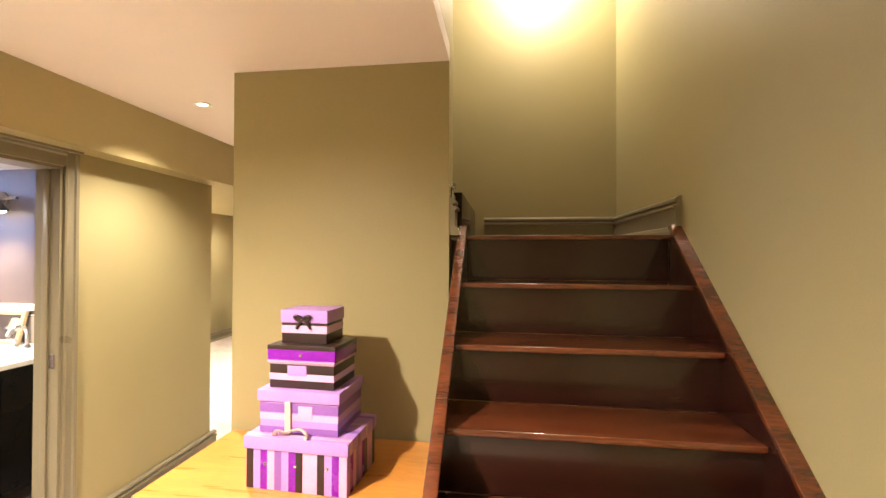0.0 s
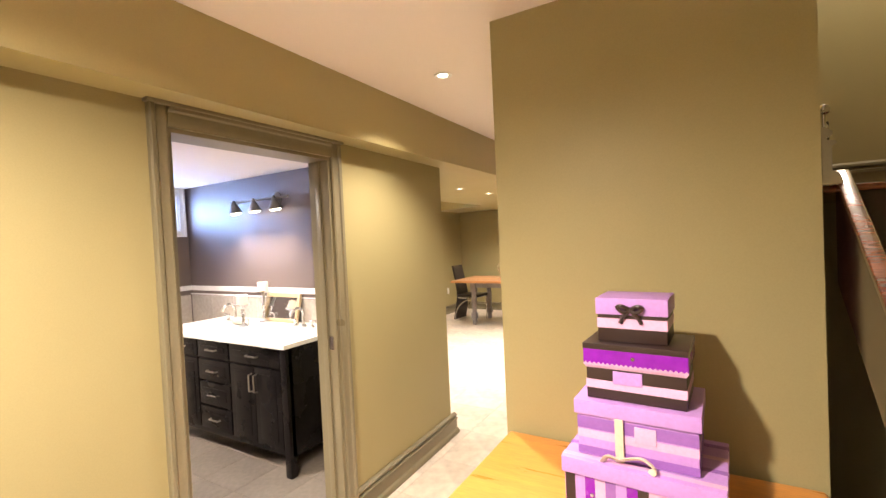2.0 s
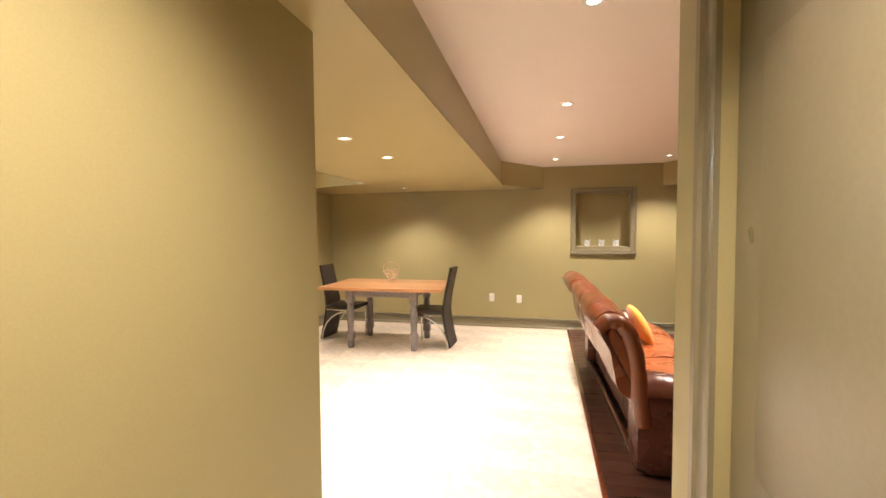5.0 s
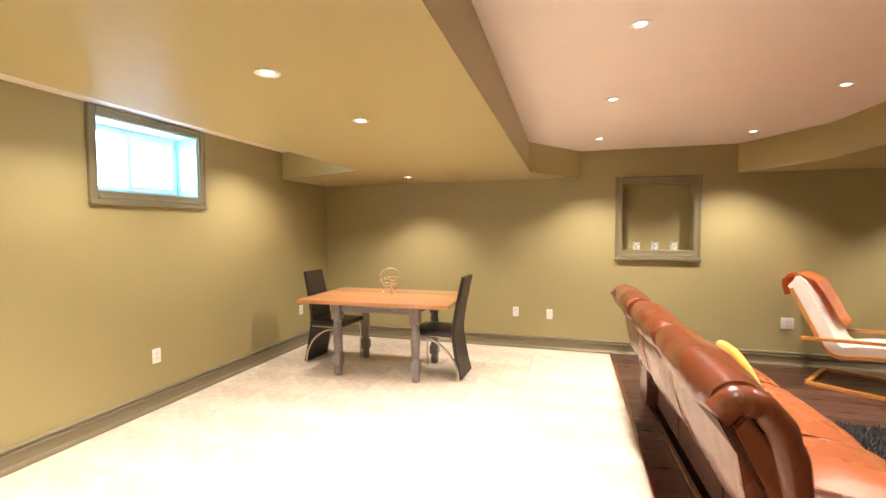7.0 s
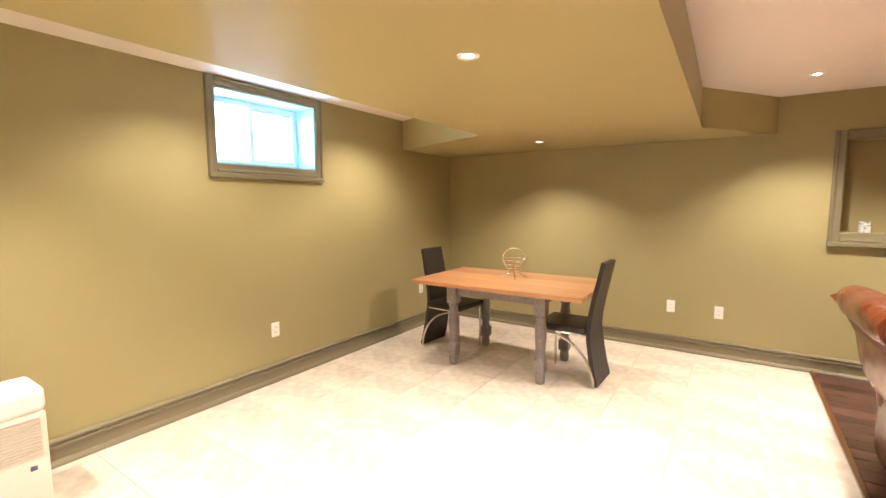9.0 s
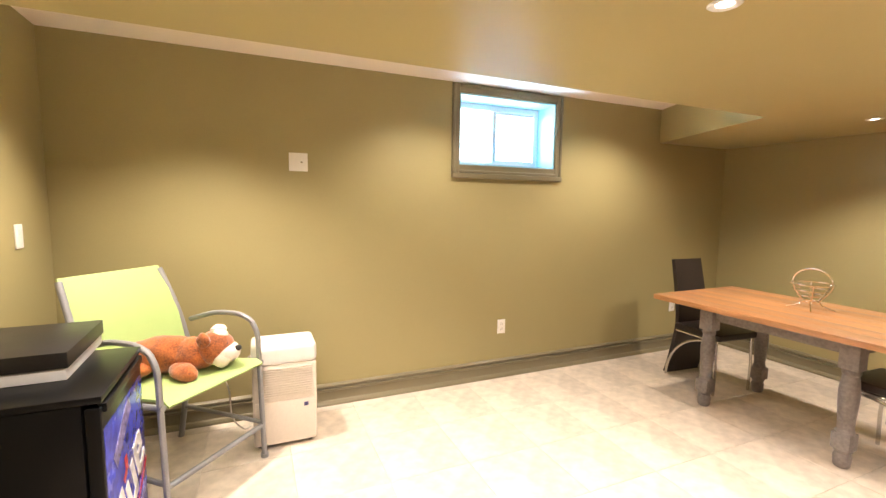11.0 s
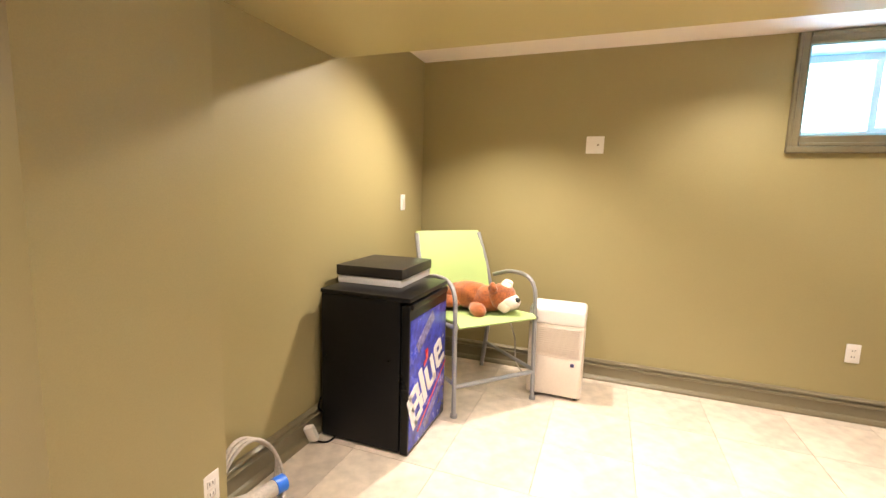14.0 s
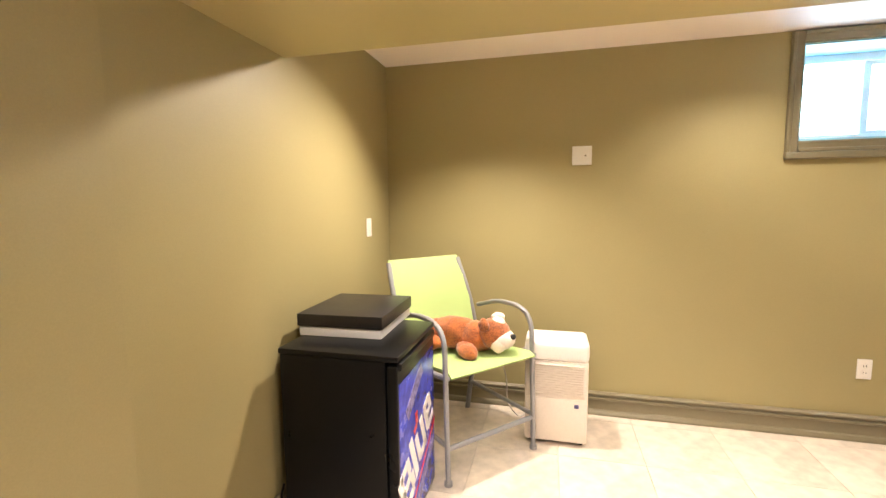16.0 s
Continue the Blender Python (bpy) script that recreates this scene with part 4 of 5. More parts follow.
# ---- plush dog: one plain mesh ----
PLUSH = mat("rust brown plush", (0.42, 0.115, 0.024), 0.9, var=0.42, scale=14, fine=160, bump=0.5, sheen=0.4)
PLUSH_W = mat("cream plush", (0.78, 0.66, 0.55), 0.9, var=0.08, scale=14, fine=160, bump=0.4, sheen=0.4)
NOSE = mat("black nose felt", (0.012, 0.012, 0.012), 0.5, bump=0)


def plush_dog():
    b = B()

    def blob(c, r, mi, rot=0):
        res = bmesh.ops.create_icosphere(b, subdivisions=4, radius=1, matrix=Matrix.Translation(c) @ Matrix.Rotation(radians(rot), 4, "Z") @ Matrix.Diagonal((*r, 1)))
        for v in res["verts"]:
            n = (v.co - Vector(c)).normalized()
            v.co += n * (0.010 * noise.noise(v.co * 16) + 0.004 * noise.noise(v.co * 50))
        for f in {f for v in res["verts"] for f in v.link_faces}:
            f.material_index = mi
    blob((-0.06, 0, 0.085), (0.17, 0.095, 0.085), 0)
    blob((-0.19, 0.0, 0.075), (0.075, 0.09, 0.07), 0)
    blob((0.06, -0.01, 0.085), (0.10, 0.085, 0.08), 0)
    blob((0.155, 0.0, 0.115), (0.082, 0.088, 0.078), 0)
    blob((0.205, 0.0, 0.09), (0.055, 0.075, 0.052), 1)
    blob((0.20, -0.045, 0.075), (0.04, 0.035, 0.045), 1)
    blob((0.20, 0.045, 0.075), (0.04, 0.035, 0.045), 1)
    blob((0.175, 0.0, 0.175), (0.035, 0.03, 0.03), 1)
    blob((0.13, -0.075, 0.17), (0.035, 0.022, 0.035), 0, -20)
    blob((0.14, 0.08, 0.18), (0.035, 0.022, 0.026), 1, 20)
    blob((0.255, 0.0, 0.112), (0.014, 0.018, 0.014), 2)
    blob((0.215, -0.035, 0.14), (0.009, 0.008, 0.009), 2)
    blob((0.215, 0.035, 0.14), (0.009, 0.008, 0.009), 2)
    blob((0.06, -0.12, 0.04), (0.09, 0.045, 0.04), 0, -35)
    blob((0.10, 0.11, 0.04), (0.08, 0.04, 0.04), 0, 30)
    blob((-0.17, -0.10, 0.04), (0.08, 0.05, 0.04), 0, 20)
    blob((-0.17, 0.10, 0.04), (0.08, 0.05, 0.04), 0, -20)
    ob = part("plush_dog", b, (PLUSH, PLUSH_W, NOSE))
    ob.matrix_basis = pose(-3.60, 3.985, 0.548, 0, 0, 72) @ Matrix.Scale(1.08, 4)
    tagged(ob, "rust-brown and cream plush bulldog lying on the green chair", "plush toy")


plush_dog()

# ---- dehumidifier ----
BEIGE = mat("beige white plastic", (0.70, 0.62, 0.53), 0.42, var=0.03, bump=0.03)


def dehumidifier():
    """Local: front towards +x."""
    root = thing("dehumidifier", pose(-3.655, 4.483, 0), "beige and white portable dehumidifier standing by the wall", "dehumidifier")
    part("body", bx(B(), -0.25, -0.175, 0.02, 0, 0.175, 0.50, 0.022, 4), BEIGE, root)
    part("top_cover", bx(B(), -0.252, -0.178, 0.495, 0.004, 0.178, 0.61, 0.035, 5), PLASTIC, root, "rounded white plastic top")
    part("bucket_front", bx(B(), -0.02, -0.165, 0.03, 0.007, 0.165, 0.285, 0.006), BEIGE, root)
    g = part("grille", bx(B(), -0.01, -0.15, 0.30, 0.004, 0.15, 0.485, 0.003), BEIGE, root)
    for k in range(13):
        z = 0.308 + k * 0.0138
        part("slat", bx(B(), 0.003, -0.148, z, 0.011, 0.148, z + 0.006), BEIGE, g)
    part("vent", bx(B(), -0.17, -0.10, 0.607, -0.07, 0.10, 0.613, 0.002), CARD_W, root)
    part("badge", bx(B(), 0.006, 0.10, 0.235, 0.010, 0.125, 0.258, 0.002), GREYVIO, root, "small blue badge")
    for sx in (-0.2, -0.05):
        for sy in (-0.14, 0.14):
            part("foot", lathe(B(), [(0.016, 0), (0.016, 0.022)], 10, (sx, sy, 0)), BLACK, root)


dehumidifier()

# ---- cords and hoses on the floor ----
HOSE = mat("dirty white hose", (0.55, 0.50, 0.44), 0.6, var=0.15, scale=12, fine=90, bump=0.1)
CAP = mat("bright blue plastic cap", (0.02, 0.16, 0.75), 0.35, var=0.05, bump=0)


tagged(part("cord", tube(B(), smooth_path([(-3.80, 4.30, 0.52), (-3.82, 4.24, 0.47), (-3.74, 4.20, 0.50), (-3.80, 4.15, 0.46), (-3.86, 4.18, 0.30), (-3.90, 4.19, 0.12), (-3.93, 4.25, 0.02), (-3.98, 4.29, 0.006)]), 0.005, 8), HOSE),
       "white power cord hanging beside the dehumidifier", "cord")
hb = thing("vacuum_hose", pose(-2.12, 3.46, 0), "dirty white hose with a blue cap on the floor", "hose")
part("pipe", tube(B(), smooth_path([(0.09, -0.06, 0.05), (0.02, 0.0, 0.05), (-0.09, 0.03, 0.05)]), 0.034, 16), HOSE, hb)
part("end_cap", tube(B(), [(-0.088, 0.03, 0.05), (-0.135, 0.042, 0.05)], 0.037, 18), CAP, hb, "bright blue end cap")
for i in range(3):
    part("cable", tube(B(), smooth_path([(0.16, -0.08 - 0.01 * i, 0.015 + 0.02 * i), (0.03, -0.09, 0.20 + 0.03 * i), (-0.12, -0.10 - 0.01 * i, 0.22), (-0.20, -0.06, 0.12), (-0.15, -0.03 + 0.03 * i, 0.012), (0.02, 0.05 + 0.03 * i, 0.01), (0.14, 0.0, 0.01)]), 0.008, 8), HOSE, hb)
pg = thing("power_plug", pose(-2.62, 3.40, 0), "white power plug and black cable lying on the floor", "cable")
part("plug", obx(B(), (0.035, 0.05, 0.09), pose(0.015, -0.02, 0.06, 18, 14, 20), 0.008), PLASTIC, pg)
part("cable", tube(B(), smooth_path([(0.01, -0.01, 0.02), (-0.03, 0.05, 0.006), (-0.10, 0.06, 0.03), (-0.12, -0.01, 0.09), (-0.09, -0.05, 0.14), (-0.11, -0.05, 0.2)]), 0.005, 8), BLACK, pg, "black cable")

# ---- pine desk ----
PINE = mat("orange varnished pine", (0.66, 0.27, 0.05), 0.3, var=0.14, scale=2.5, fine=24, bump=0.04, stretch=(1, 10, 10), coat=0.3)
# the desk's pine again, its colour darkened as the shade in the kneehole
PINE_SHADE = mat("pine darkened for kneehole shade", (0.30, 0.10, 0.025), 0.5, var=0.2, scale=2.5, fine=24, bump=0.05, stretch=(10, 1, 10))


def desk():
    root = thing("pine_desk", pose(-0.40, 1.72, 0), "orange varnished pine kneehole desk with drawers", "desk")
    W, D, H = 0.945, 0.53, 0.72
    b = bx(B(), -0.01, -0.015, H - 0.035, W, D, H, 0.012, 3)
    part("top", b, PINE, root)
    part("pedestal", bx(B(), 0.01, 0.015, 0.05, 0.27, D - 0.01, H - 0.036, 0.003), PINE, root)
    part("plinth", bx(B(), 0.02, 0.03, 0.0, 0.26, D - 0.02, 0.05), PINE, root)
    for z0, z1 in ((0.50, 0.665), (0.30, 0.485), (0.08, 0.285)):
        d = part("drawer", bx(B(), 0.022, -0.003, z0, 0.258, 0.018, z1, 0.006, 3), PINE, root)
        zc = (z0 + z1) / 2
        part("handle", tube(B(), smooth_path([(0.095, 0.0, zc + 0.005), (0.105, -0.025, zc + 0.002), (0.14, -0.03, zc - 0.004), (0.175, -0.025, zc + 0.002), (0.185, 0.0, zc + 0.005)]), 0.008, 10), PINE, d, "curved pine handle")
    part("kneehole_rail", bx(B(), 0.27, 0.01, 0.60, W - 0.05, 0.03, H - 0.036, 0.003), PINE, root)
    part("side_panel", bx(B(), W - 0.05, 0.01, 0.0, W - 0.015, D - 0.01, H - 0.036, 0.004), PINE, root)
    part("back_panel", bx(B(), 0.27, D - 0.03, 0.12, W - 0.05, D - 0.012, H - 0.036), PINE_SHADE, root)


desk()

# ---- stack of purple boxes ----
PAPER = dict(rough=0.4, var=0.06, scale=8, fine=120, bump=0.03)
LILAC = mat("lilac paper", (0.46, 0.245, 0.60), **PAPER)
PINK = mat("pale pink paper", (0.64, 0.37, 0.56), **PAPER)
PURPLE = mat("bright purple foil", (0.22, 0.009, 0.36), rough=0.25, var=0.1, scale=8, fine=60, bump=0.03)
VIOLET = mat("violet paper", (0.25, 0.10, 0.38), **PAPER)
BROWN = mat("dark brown paper", (0.028, 0.013, 0.011), **PAPER)
RIBBON = mat("cream ribbon", (0.62, 0.50, 0.38), rough=0.5, var=0.08, bump=0.05)
GRP = "stack of purple gift boxes"


def ring_bands(root, w, d, bands, name="band", out=0.0012):
    """Horizontal paper bands round a box: (z0, z1, material)."""
    for z0, z1, m in bands:
        part(name, bx(B(), -w / 2 - out, -d / 2 - out, z0, w / 2 + out, d / 2 + out, z1), m, root, smooth=False)


def stripes(root, w, d, z0, z1, cols, n):
    sw = w / n
    for i in range(n):
        m = cols[i % len(cols)]
        part("stripe", bx(B(), -w / 2 + i * sw, -d / 2 - 0.0015, z0, -w / 2 + (i + 1) * sw, d / 2 + 0.0015, z1), m, root, smooth=False)
    k = max(2, int(d / sw))
    for i in range(k):
        m = cols[(i + 1) % len(cols)]
        part("stripe", bx(B(), -w / 2 - 0.0018, -d / 2 + i * d / k, z0, w / 2 + 0.0018, -d / 2 + (i + 1) * d / k, z1), m, root, smooth=False)


def gift_boxes():
    x, y, z = 0.116, 1.928, 0.721
    # bottom: vertical stripes, lilac lid
    r = thing("striped_box", pose(x, y, z, 0, 0, -3), "large purple, pink and brown striped box with lilac lid", "box", GRP)
    part("body", bx(B(), -0.178, -0.128, 0, 0.178, 0.128, 0.15, 0.002), VIOLET, r)
    stripes(r, 0.356, 0.256, 0.0, 0.145, (BROWN, LILAC, PURPLE, PINK, VIOLET, LILAC, PURPLE, BROWN, PINK, PINK), 14)
    part("lid", bx(B(), -0.186, -0.136, 0.132, 0.186, 0.136, 0.174, 0.003), LILAC, r, "lilac lid")
    for k in range(4):
        yy = -0.12 + 0.07 * k
        part("lid_stripe", bx(B(), -0.1868, yy, 0.131, 0.1868, yy + 0.018, 0.1745), (PINK, VIOLET)[k % 2], r, smooth=False)
    for sx in (-0.11, 0.0, 0.11):
        part("stud", lathe(B(), [(0.006, 0), (0.004, 0.004)], 10, (sx, -0.13, 0.085), Euler((radians(90), 0, 0)).to_matrix()), CHROME, r)
    # second: lilac with ribbon
    z += 0.175
    r = thing("ribbon_box", pose(x - 0.01, y + 0.01, z, 0, 0, -2), "lilac and violet banded box tied with a cream ribbon", "box", GRP)
    part("body", bx(B(), -0.14, -0.105, 0, 0.14, 0.105, 0.13, 0.002), LILAC, r)
    ring_bands(r, 0.28, 0.21, ((0.002, 0.022, VIOLET), (0.045, 0.066, PINK), (0.07, 0.10, VIOLET)))
    part("lid", bx(B(), -0.148, -0.113, 0.108, 0.148, 0.113, 0.146, 0.003), LILAC, r, "lilac lid")
    part("ribbon", bx(B(), -0.045, -0.1155, 0.0, -0.025, -0.106, 0.11), RIBBON, r, "cream ribbon")
    part("label_plate", bx(B(), 0.0, -0.1085, 0.055, 0.05, -0.1055, 0.095, 0.001), PINK, r)
    bow = part("bow", tube(B(), smooth_path([(-0.075, -0.125, -0.002), (-0.06, -0.135, 0.02), (-0.035, -0.125, 0.012), (0.02, -0.135, 0.03), (0.05, -0.14, 0.012), (0.035, -0.13, -0.003)]), 0.010, 8, flat=0.4), RIBBON, r)
    # third: brown and pink bands, purple lid
    z += 0.147
    r = thing("purple_lid_box", pose(x - 0.008, y + 0.012, z, 0, 0, -3), "brown and pink banded box with a shiny purple lid", "box", GRP)
    part("body", bx(B(), -0.118, -0.09, 0, 0.118, 0.09, 0.10, 0.002), BROWN, r)
    ring_bands(r, 0.236, 0.18, ((0.028, 0.050, PINK), (0.082, 0.092, PINK)))
    part("label_plate", bx(B(), -0.05, -0.094, 0.045, 0.02, -0.0905, 0.078, 0.001), LILAC, r)
    part("lid", bx(B(), -0.124, -0.096, 0.092, 0.124, 0.096, 0.134, 0.003), PURPLE, r, "shiny purple lid")
    part("lid_top", bx(B(), -0.1245, -0.0965, 0.132, 0.1245, 0.0965, 0.147, 0.001), BROWN, r)
    b = B()
    for k in range(22):
        xx = -0.122 + k * 0.0113
        obx(b, (0.008, 0.003, 0.008), pose(xx + 0.004, -0.0975, 0.093, 0, 45, 0))
    part("lace", b, PINK, r, "pale lace edging", smooth=False)
    part("stud", lathe(B(), [(0.006, 0), (0.004, 0.004)], 10, (0, -0.096, 0.115), Euler((radians(90), 0, 0)).to_matrix()), CHROME, r)
    # top: pink with brown bands and a bow
    z += 0.148
    r = thing("bow_box", pose(x - 0.015, y + 0.02, z, 0, 0, -3), "small lilac and brown banded box with a dark bow", "box", GRP)
    part("body", bx(B(), -0.084, -0.068, 0, 0.084, 0.068, 0.10, 0.002), BROWN, r)
    ring_bands(r, 0.168, 0.136, ((0.036, 0.062, PINK),))
    part("lid", bx(B(), -0.088, -0.072, 0.072, 0.088, 0.072, 0.116, 0.003), LILAC, r, "lilac lid")
    for s in (-1, 1):
        part("bow", tube(B(), smooth_path([(0, -0.075, 0.088), (s * 0.018, -0.086, 0.098), (s * 0.03, -0.082, 0.094), (s * 0.018, -0.08, 0.082), (0, -0.075, 0.086), (s * 0.016, -0.075, 0.070), (s * 0.026, -0.072, 0.052)]), 0.005, 8), BROWN, r)


gift_boxes()

# ---- upper flight on the landing ----
uf = thing("upper_steps", pose(0, 0, 0), "dark stained steps turning off the landing", "stairs")
for k in range(3):
    xe = 0.60 - 0.23 * k
    part("step", bx(B(), -0.30, 2.40, 1.586 + 0.198 * k, xe, 3.34, 1.586 + 0.198 * (k + 1), 0.006), DARKWOOD, uf)

rb = thing("rail_bracket", pose(SX + 0.012, 2.30, 1.74), "small brass handrail bracket on the stair wall corner", "bracket")
part("stem", lathe(B(), [(0.010, 0.0), (0.012, 0.01), (0.006, 0.02), (0.006, 0.045), (0.014, 0.05), (0.016, 0.06), (0.012, 0.07), (0.004, 0.075)], 14), CHROME, rb)
part("wall_plate", bx(B(), -0.012, -0.015, 0.0, -0.006, 0.015, 0.06, 0.002), CHROME, rb)

# ---- bathroom ----
ESP = mat("espresso painted wood", (0.005, 0.004, 0.0045), 0.28, var=0.2, scale=4, fine=60, bump=0.02, spec=0.2)
MARBLE = mat("white marble worktop", (0.82, 0.79, 0.74), 0.2, var=0.05, scale=5, fine=30, bump=0.0)
NICKEL = mat("satin nickel", (0.55, 0.53, 0.50), 0.28, metal=1.0, var=0.05, bump=0)
BRONZE = mat("brushed pewter", (0.25, 0.22, 0.19), 0.35, metal=0.9, var=0.1, bump=0.02)
WAX = mat("cream candle wax", (0.82, 0.72, 0.55), 0.5, var=0.04, bump=0.02)
GOLD = mat("gilded frame", (0.62, 0.48, 0.28), 0.4, metal=0.4, var=0.15, bump=0.08)


def vanity():
    """Local: front towards -y; origin at the left front foot."""
    root = thing("vanity", pose(-3.47, 2.50, 0), "espresso wood bathroom vanity with drawers and doors", "vanity")
    W, D, H = 1.45, 0.57, 0.845
    part("carcass", bx(B(), 0.0, 0.02, 0.13, W, D, H, 0.004), ESP, root)
    for x in (0.0, W - 0.055):
        for y in (0.0, D - 0.055):
            part("leg", bx(B(), x, y, 0.0, x + 0.055, y + 0.055, H - 0.002, 0.005), ESP, root)
    cols = ((0.065, 0.46), (0.475, 0.845), (0.86, W - 0.065))

    def pull(d, x, z, vertical=False):
        if vertical:
            part("pull", tube(B(), [(x, 0.004, z - 0.06), (x, -0.022, z - 0.055), (x, -0.022, z + 0.055), (x, 0.004, z + 0.06)], 0.006, 8), NICKEL, d, "nickel bar pull")
        else:
            part("pull", tube(B(), [(x - 0.055, 0.004, z), (x - 0.05, -0.022, z), (x + 0.05, -0.022, z), (x + 0.055, 0.004, z)], 0.006, 8), NICKEL, d, "nickel bar pull")

    def front(name, x0, x1, z0, z1):
        d = part(name, bx(B(), x0, 0.004, z0, x1, 0.022, z1, 0.004), ESP, root)
        part("panel", bx(B(), x0 + 0.045, 0.0, z0 + 0.04, x1 - 0.045, 0.006, z1 - 0.04, 0.004), ESP, d)
        return d
    for x0, x1 in cols:
        d = front("drawer", x0, x1, 0.70, 0.825)
        pull(d, (x0 + x1) / 2, 0.762)
    for z0, z1 in ((0.53, 0.685), (0.35, 0.515), (0.17, 0.335)):
        d = front("drawer", *cols[1], z0, z1)
        pull(d, sum(cols[1]) / 2, (z0 + z1) / 2)
    for x0, x1 in (cols[0], cols[2]):
        xm = (x0 + x1) / 2
        pull(front("door", x0, xm - 0.003, 0.17, 0.685), xm - 0.025, 0.58, True)
        pull(front("door", xm + 0.003, x1, 0.17, 0.685), xm + 0.025, 0.58, True)


vanity()
part("worktop", bx(B(), -3.50, 2.445, 0.846, -1.965, BY - 0.012, 0.876, 0.006), MARBLE)
tagged(bpy.data.objects["worktop"], "white marble worktop on the vanity", "worktop")


def faucet():
    root = thing("faucet", pose(-2.33, 2.93, 0.876), "nickel gooseneck faucet with two handles on the worktop", "faucet", "faucets on the vanity")
    part("spout", tube(B(), smooth_path([(0, 0, 0), (0, 0, 0.10), (0, -0.02, 0.135), (0, -0.06, 0.145), (0, -0.10, 0.125), (0, -0.115, 0.095)]), 0.011, 12), NICKEL, root)
    part("base", lathe(B(), [(0.024, 0), (0.024, 0.008), (0.014, 0.02)], 18), NICKEL, root)
    for s in (-1, 1):
        hnd = part("handle", lathe(B(), [(0.02, 0), (0.02, 0.006), (0.011, 0.02), (0.013, 0.045), (0.006, 0.055)], 16, (s * 0.09, 0, 0)), NICKEL, root)
        part("lever", tube(B(), [(s * 0.09, 0, 0.045), (s * 0.14, -0.01, 0.052)], 0.006, 8), NICKEL, hnd)
    return root


faucet()
copy_thing(bpy.data.objects["faucet"], pose(-3.16, 2.93, 0.876))
mir = thing("framed_tray", pose(-2.68, 3.00, 0.877, -14), "small mirror in a gilded frame leaning on the wall", "mirror")
for q in ((-0.2, 0, 0.2, 0.03), (-0.2, 0.20, 0.2, 0.23), (-0.2, 0.03, -0.17, 0.20), (0.17, 0.03, 0.2, 0.20)):
    part("frame_bar", bx(B(), q[0], -0.012, q[1], q[2], 0.012, q[3], 0.005), GOLD, mir)
MIRROR = mat("mirror glass", (0.85, 0.85, 0.85), 0.02, metal=1.0, var=0.0, bump=0)
part("glass", bx(B(), -0.17, -0.003, 0.03, 0.17, 0.005, 0.20), MIRROR, mir)


def candle_holder(m, hgt):
    root = thing("candle_holder", m, "silver candle holder with a thick cream candle on the vanity", "candle holder", "candle holders on the vanity")
    part("stand", lathe(B(), [(0.045, 0), (0.045, 0.006), (0.012, 0.018), (0.010, hgt * 0.5), (0.018, hgt * 0.55), (0.010, hgt * 0.6), (0.014, hgt - 0.012), (0.05, hgt - 0.006), (0.05, hgt)], 20), NICKEL, root)
    part("candle", lathe(B(), [(0.041, hgt), (0.042, hgt + 0.07), (0.036, hgt + 0.075), (0.03, hgt + 0.068), (0.001, hgt + 0.066)], 20), WAX, root, "cream wax candle")
    part("scroll", tube(B(), smooth_path([(0.05, 0, 0.004), (0.085, -0.02, 0.012), (0.11, -0.03, 0.05), (0.085, -0.03, 0.075), (0.065, -0.025, 0.055)]), 0.006, 8), NICKEL, root)


candle_holder(pose(-2.85, 2.79, 0.877), 0.17)
candle_holder(pose(-2.86, 2.99, 0.877, 0, 0, 20), 0.25)
sc = thing("soap_dish", pose(-2.98, 2.84, 0.877), "cream soap dish and pump on the worktop", "soap dish")
part("dish", lathe(B(), [(0.03, 0), (0.05, 0.02), (0.055, 0.04), (0.05, 0.04), (0.04, 0.02), (0.001, 0.01)], 20), WAX, sc)


def vanity_light():
    root = thing("vanity_light", pose(-2.895, BY, 1.875), "pewter bar with three bell-shaped lamp shades, lit", "wall lamp")
    part("bar", tube(B(), [(-0.33, -0.09, 0.0), (0.40, -0.09, 0.0)], 0.010, 12), BRONZE, root)
    part("back_plate", lathe(B(), [(0.06, 0), (0.06, 0.012), (0.04, 0.022)], 22, (0.16, 0, 0.0), Euler((radians(90), 0, 0)).to_matrix()), BRONZE, root)
    part("arm", tube(B(), [(0.16, 0.0, 0), (0.16, -0.09, 0)], 0.010, 10), BRONZE, root)
    for x in (-0.255, 0.0, 0.255):
        s = part("shade", lathe(B(), [(0.012, 0.02), (0.016, -0.005), (0.026, -0.02), (0.045, -0.065), (0.058, -0.085), (0.054, -0.085), (0.041, -0.063), (0.001, -0.03)], 24, (x, -0.11, -0.005), Euler((radians(10), 0, 0)).to_matrix()), BRONZE, root, "bell-shaped pewter shade")
        part("bulb", lathe(B(), [(0.001, -0.05), (0.034, -0.068), (0.044, -0.086), (0.03, -0.098), (0.001, -0.10)], 18, (x, -0.11, -0.005), Euler((radians(10), 0, 0)).to_matrix()), BULB, s, "lit frosted bulb")
        lamp = spot(-2.895 + x, BY - 0.14, 1.875 - 0.12, 36, 125)
        lamp.rotation_euler = (radians(-16), 0, 0)


vanity_light()
b = B()
bx(b, BX, BY - 0.012, 1.10, HX - 0.13, BY, 1.145, 0.003)
bx(b, BX, BY - 0.010, 1.06, HX - 0.13, BY, 1.072, 0.002)
bx(b, BX, 0.5, 1.10, BX + 0.012, BY - 0.012, 1.145, 0.003)
structure("trim", b, MARBLE, "white marble chair rail over the bathroom tiles")


# ---- wall tiles, floor tiles and planks ----
cache = {}


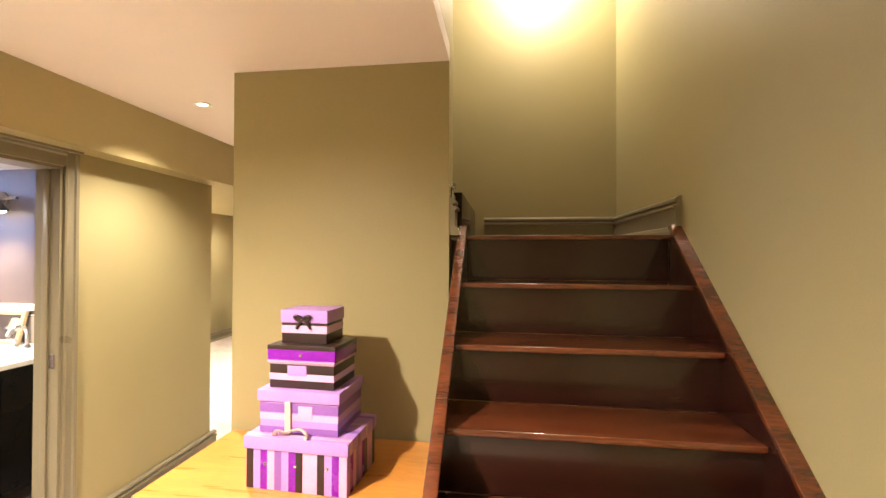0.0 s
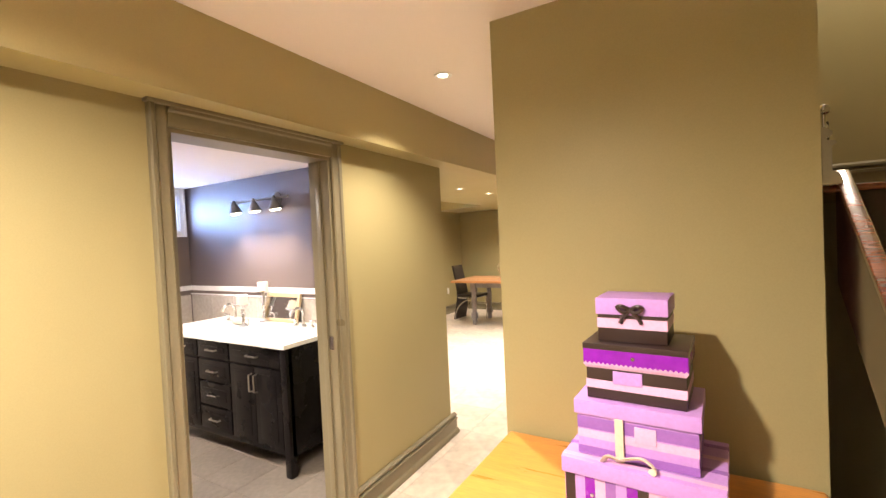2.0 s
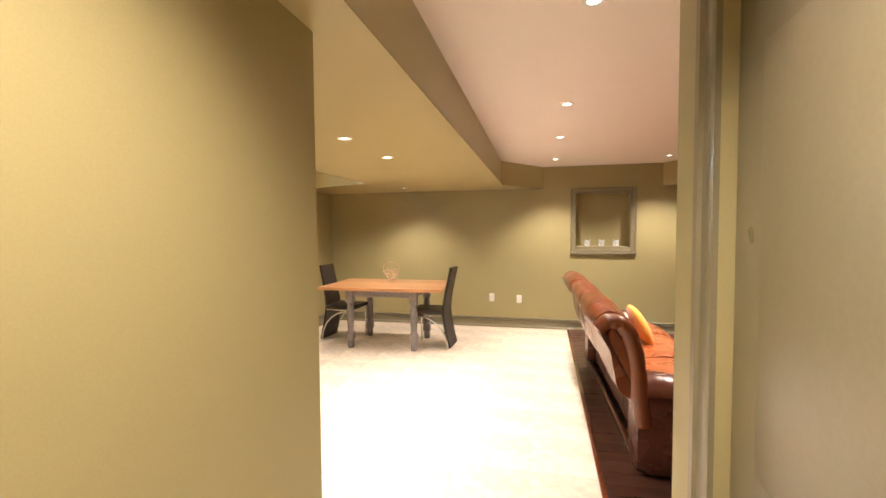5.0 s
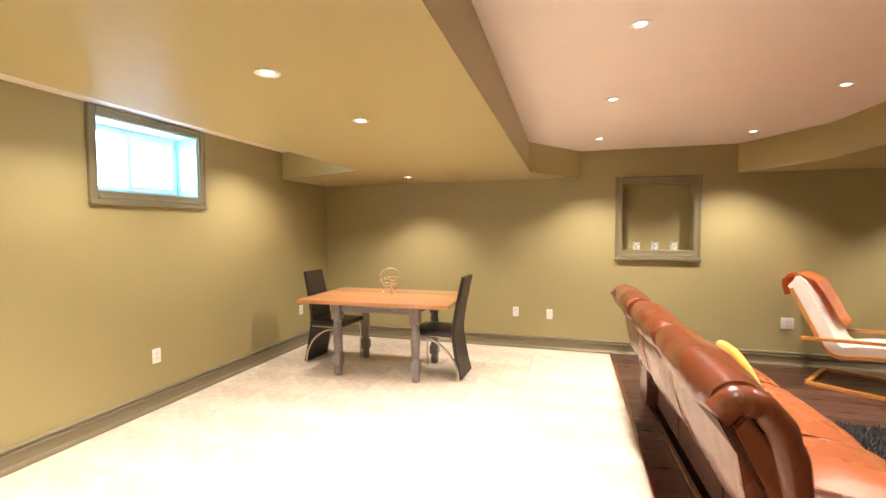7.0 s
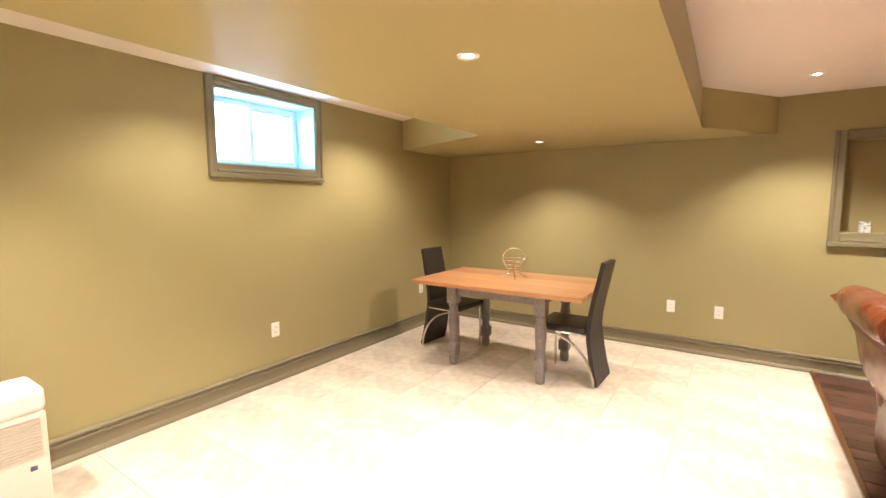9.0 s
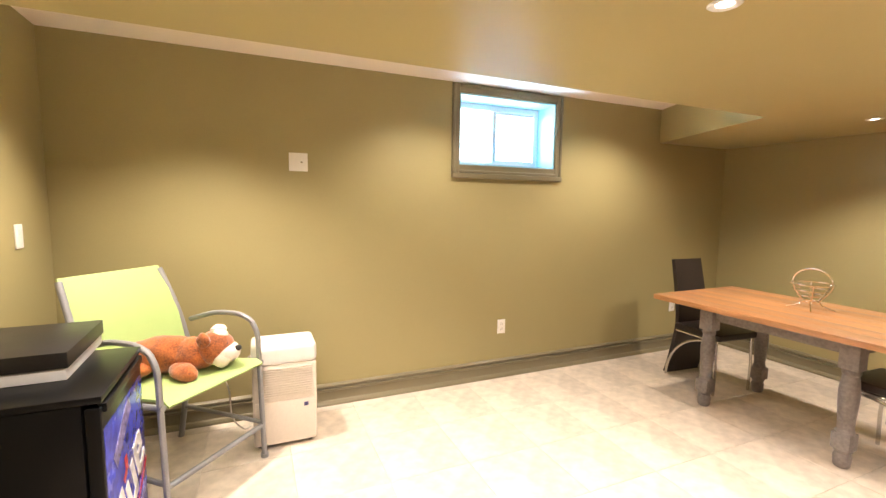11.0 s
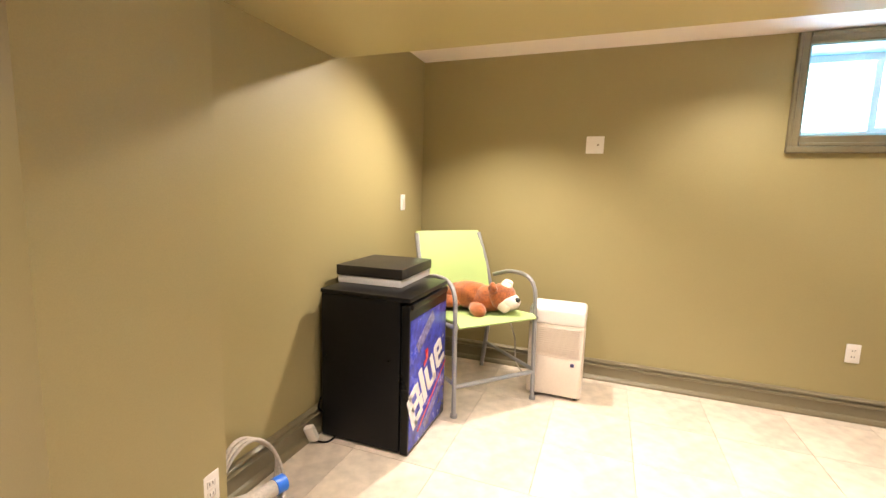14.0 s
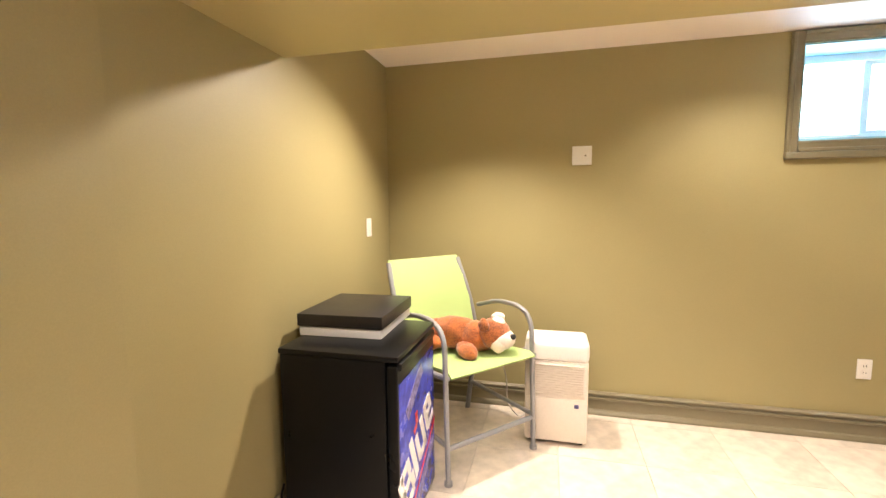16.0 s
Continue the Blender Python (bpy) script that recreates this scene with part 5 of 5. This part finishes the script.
def slab(w, d, t, material, name, parent, m, bevel=0.0014):
    """One tile or board; alike pieces share a mesh."""
    key = (round(w, 3), round(d, 3), t, material.name)
    if key not in cache:
        me = bpy.data.meshes.new(name)
        x, y = w / 2, d / 2
        e = min(bevel, x * 0.4, y * 0.4)
        vs = [(-x, -y, -t), (x, -y, -t), (x, y, -t), (-x, y, -t), (-x, -y, -e), (x, -y, -e), (x, y, -e), (-x, y, -e), (-x + e, -y + e, 0), (x - e, -y + e, 0), (x - e, y - e, 0), (-x + e, y - e, 0)]
        fs = [(0, 1, 5, 4), (1, 2, 6, 5), (2, 3, 7, 6), (3, 0, 4, 7), (4, 5, 9, 8), (5, 6, 10, 9), (6, 7, 11, 10), (7, 4, 8, 11), (8, 9, 10, 11)]
        me.from_pydata(vs, [], fs)
        me.materials.append(material)
        cache[key] = me
    ob = new(name, cache[key])
    ob.parent = parent
    ob.matrix_basis = m
    return ob


def tile_floor(parent, rect, gx, gy, size, material, z=0.0, gap=0.0018, name="tile"):
    x0, y0, x1, y1 = rect
    ix = [gx + size * k for k in range(math.floor((x0 - gx) / size), math.ceil((x1 - gx) / size))]
    iy = [gy + size * k for k in range(math.floor((y0 - gy) / size), math.ceil((y1 - gy) / size))]
    for x in ix:
        for y in iy:
            a, b_, c, d = max(x, x0) + gap / 2, max(y, y0) + gap / 2, min(x + size, x1) - gap / 2, min(y + size, y1) - gap / 2
            if c - a > 0.02 and d - b_ > 0.02:
                slab(c - a, d - b_, 0.008, material, name, parent, pose((a + c) / 2, (b_ + d) / 2, z, 0, 0, 0))


floor_ob = bpy.data.objects["floor"]
tile_floor(floor_ob, (WX, 3.60, FX, NY), -2.66, 3.60, 0.45, TILE)
tile_floor(floor_ob, (WX, 3.315, HX, 3.60), -2.66, 3.60, 0.45, TILE)
tile_floor(floor_ob, (HX - 0.13, D0, HX, D1), -2.66, 3.60, 0.45, TILE)
tile_floor(floor_ob, (HX, 2.25, -0.41, 3.60), -2.66, 3.60, 0.45, TILE)
tile_floor(floor_ob, (HX, -1.3, 1.5, 2.25), -2.66, 3.60, 0.45, TILE)
tile_floor(floor_ob, (BX, 0.5, HX - 0.13, BY), -3.9, 0.6, 0.33, BATH_FLOOR)
# dark boards beyond the tile, running across the room
rp = random.Random(3)
y = 3.66
while y < NY - 0.01:
    w = min(0.125, NY - y)
    x = FX + 0.03
    first_len = rp.uniform(0.35, 1.2)
    while x < EX - 0.01:
        ln = min(first_len, EX - x)
        slab(ln - 0.0015, w - 0.0015, 0.02, PLANK, "plank", floor_ob, pose(x + ln / 2, y + w / 2, 0.012), 0.0015)
        x += ln
        first_len = 1.2
    y += w
structure("trim", bx(B(), FX - 0.002, 3.66, -0.006, FX + 0.03, NY - 0.02, 0.017, 0.006), TREADWOOD, "red-brown wooden edging strip of the dark floor")
wb = bpy.data.objects["wall_bathroom"]
for row, (z0, z1) in enumerate(((0.02, 0.37), (0.375, 0.72), (0.725, 1.055))):
    x = BX + 0.01 - (0.14 if row % 2 else 0)
    while x < HX - 0.14:
        a, c = max(x, BX + 0.01), min(x + 0.33, HX - 0.131)
        if c - a > 0.03:
            slab(c - a - 0.003, z1 - z0, 0.006, BATH_TILE, "tile", wb, pose((a + c) / 2, BY - 0.006, (z0 + z1) / 2, 90, 0, 0))
        x += 0.33
    y = BY - 0.01 + (0.14 if row % 2 else 0)
    while y > 0.5:
        a, c = max(y - 0.33, 0.5), min(y, BY - 0.008)
        if c - a > 0.03:
            slab(z1 - z0, c - a - 0.003, 0.006, BATH_TILE, "tile", wb, pose(BX + 0.006, (a + c) / 2, (z0 + z1) / 2, 0, 90, 0))
        y -= 0.33
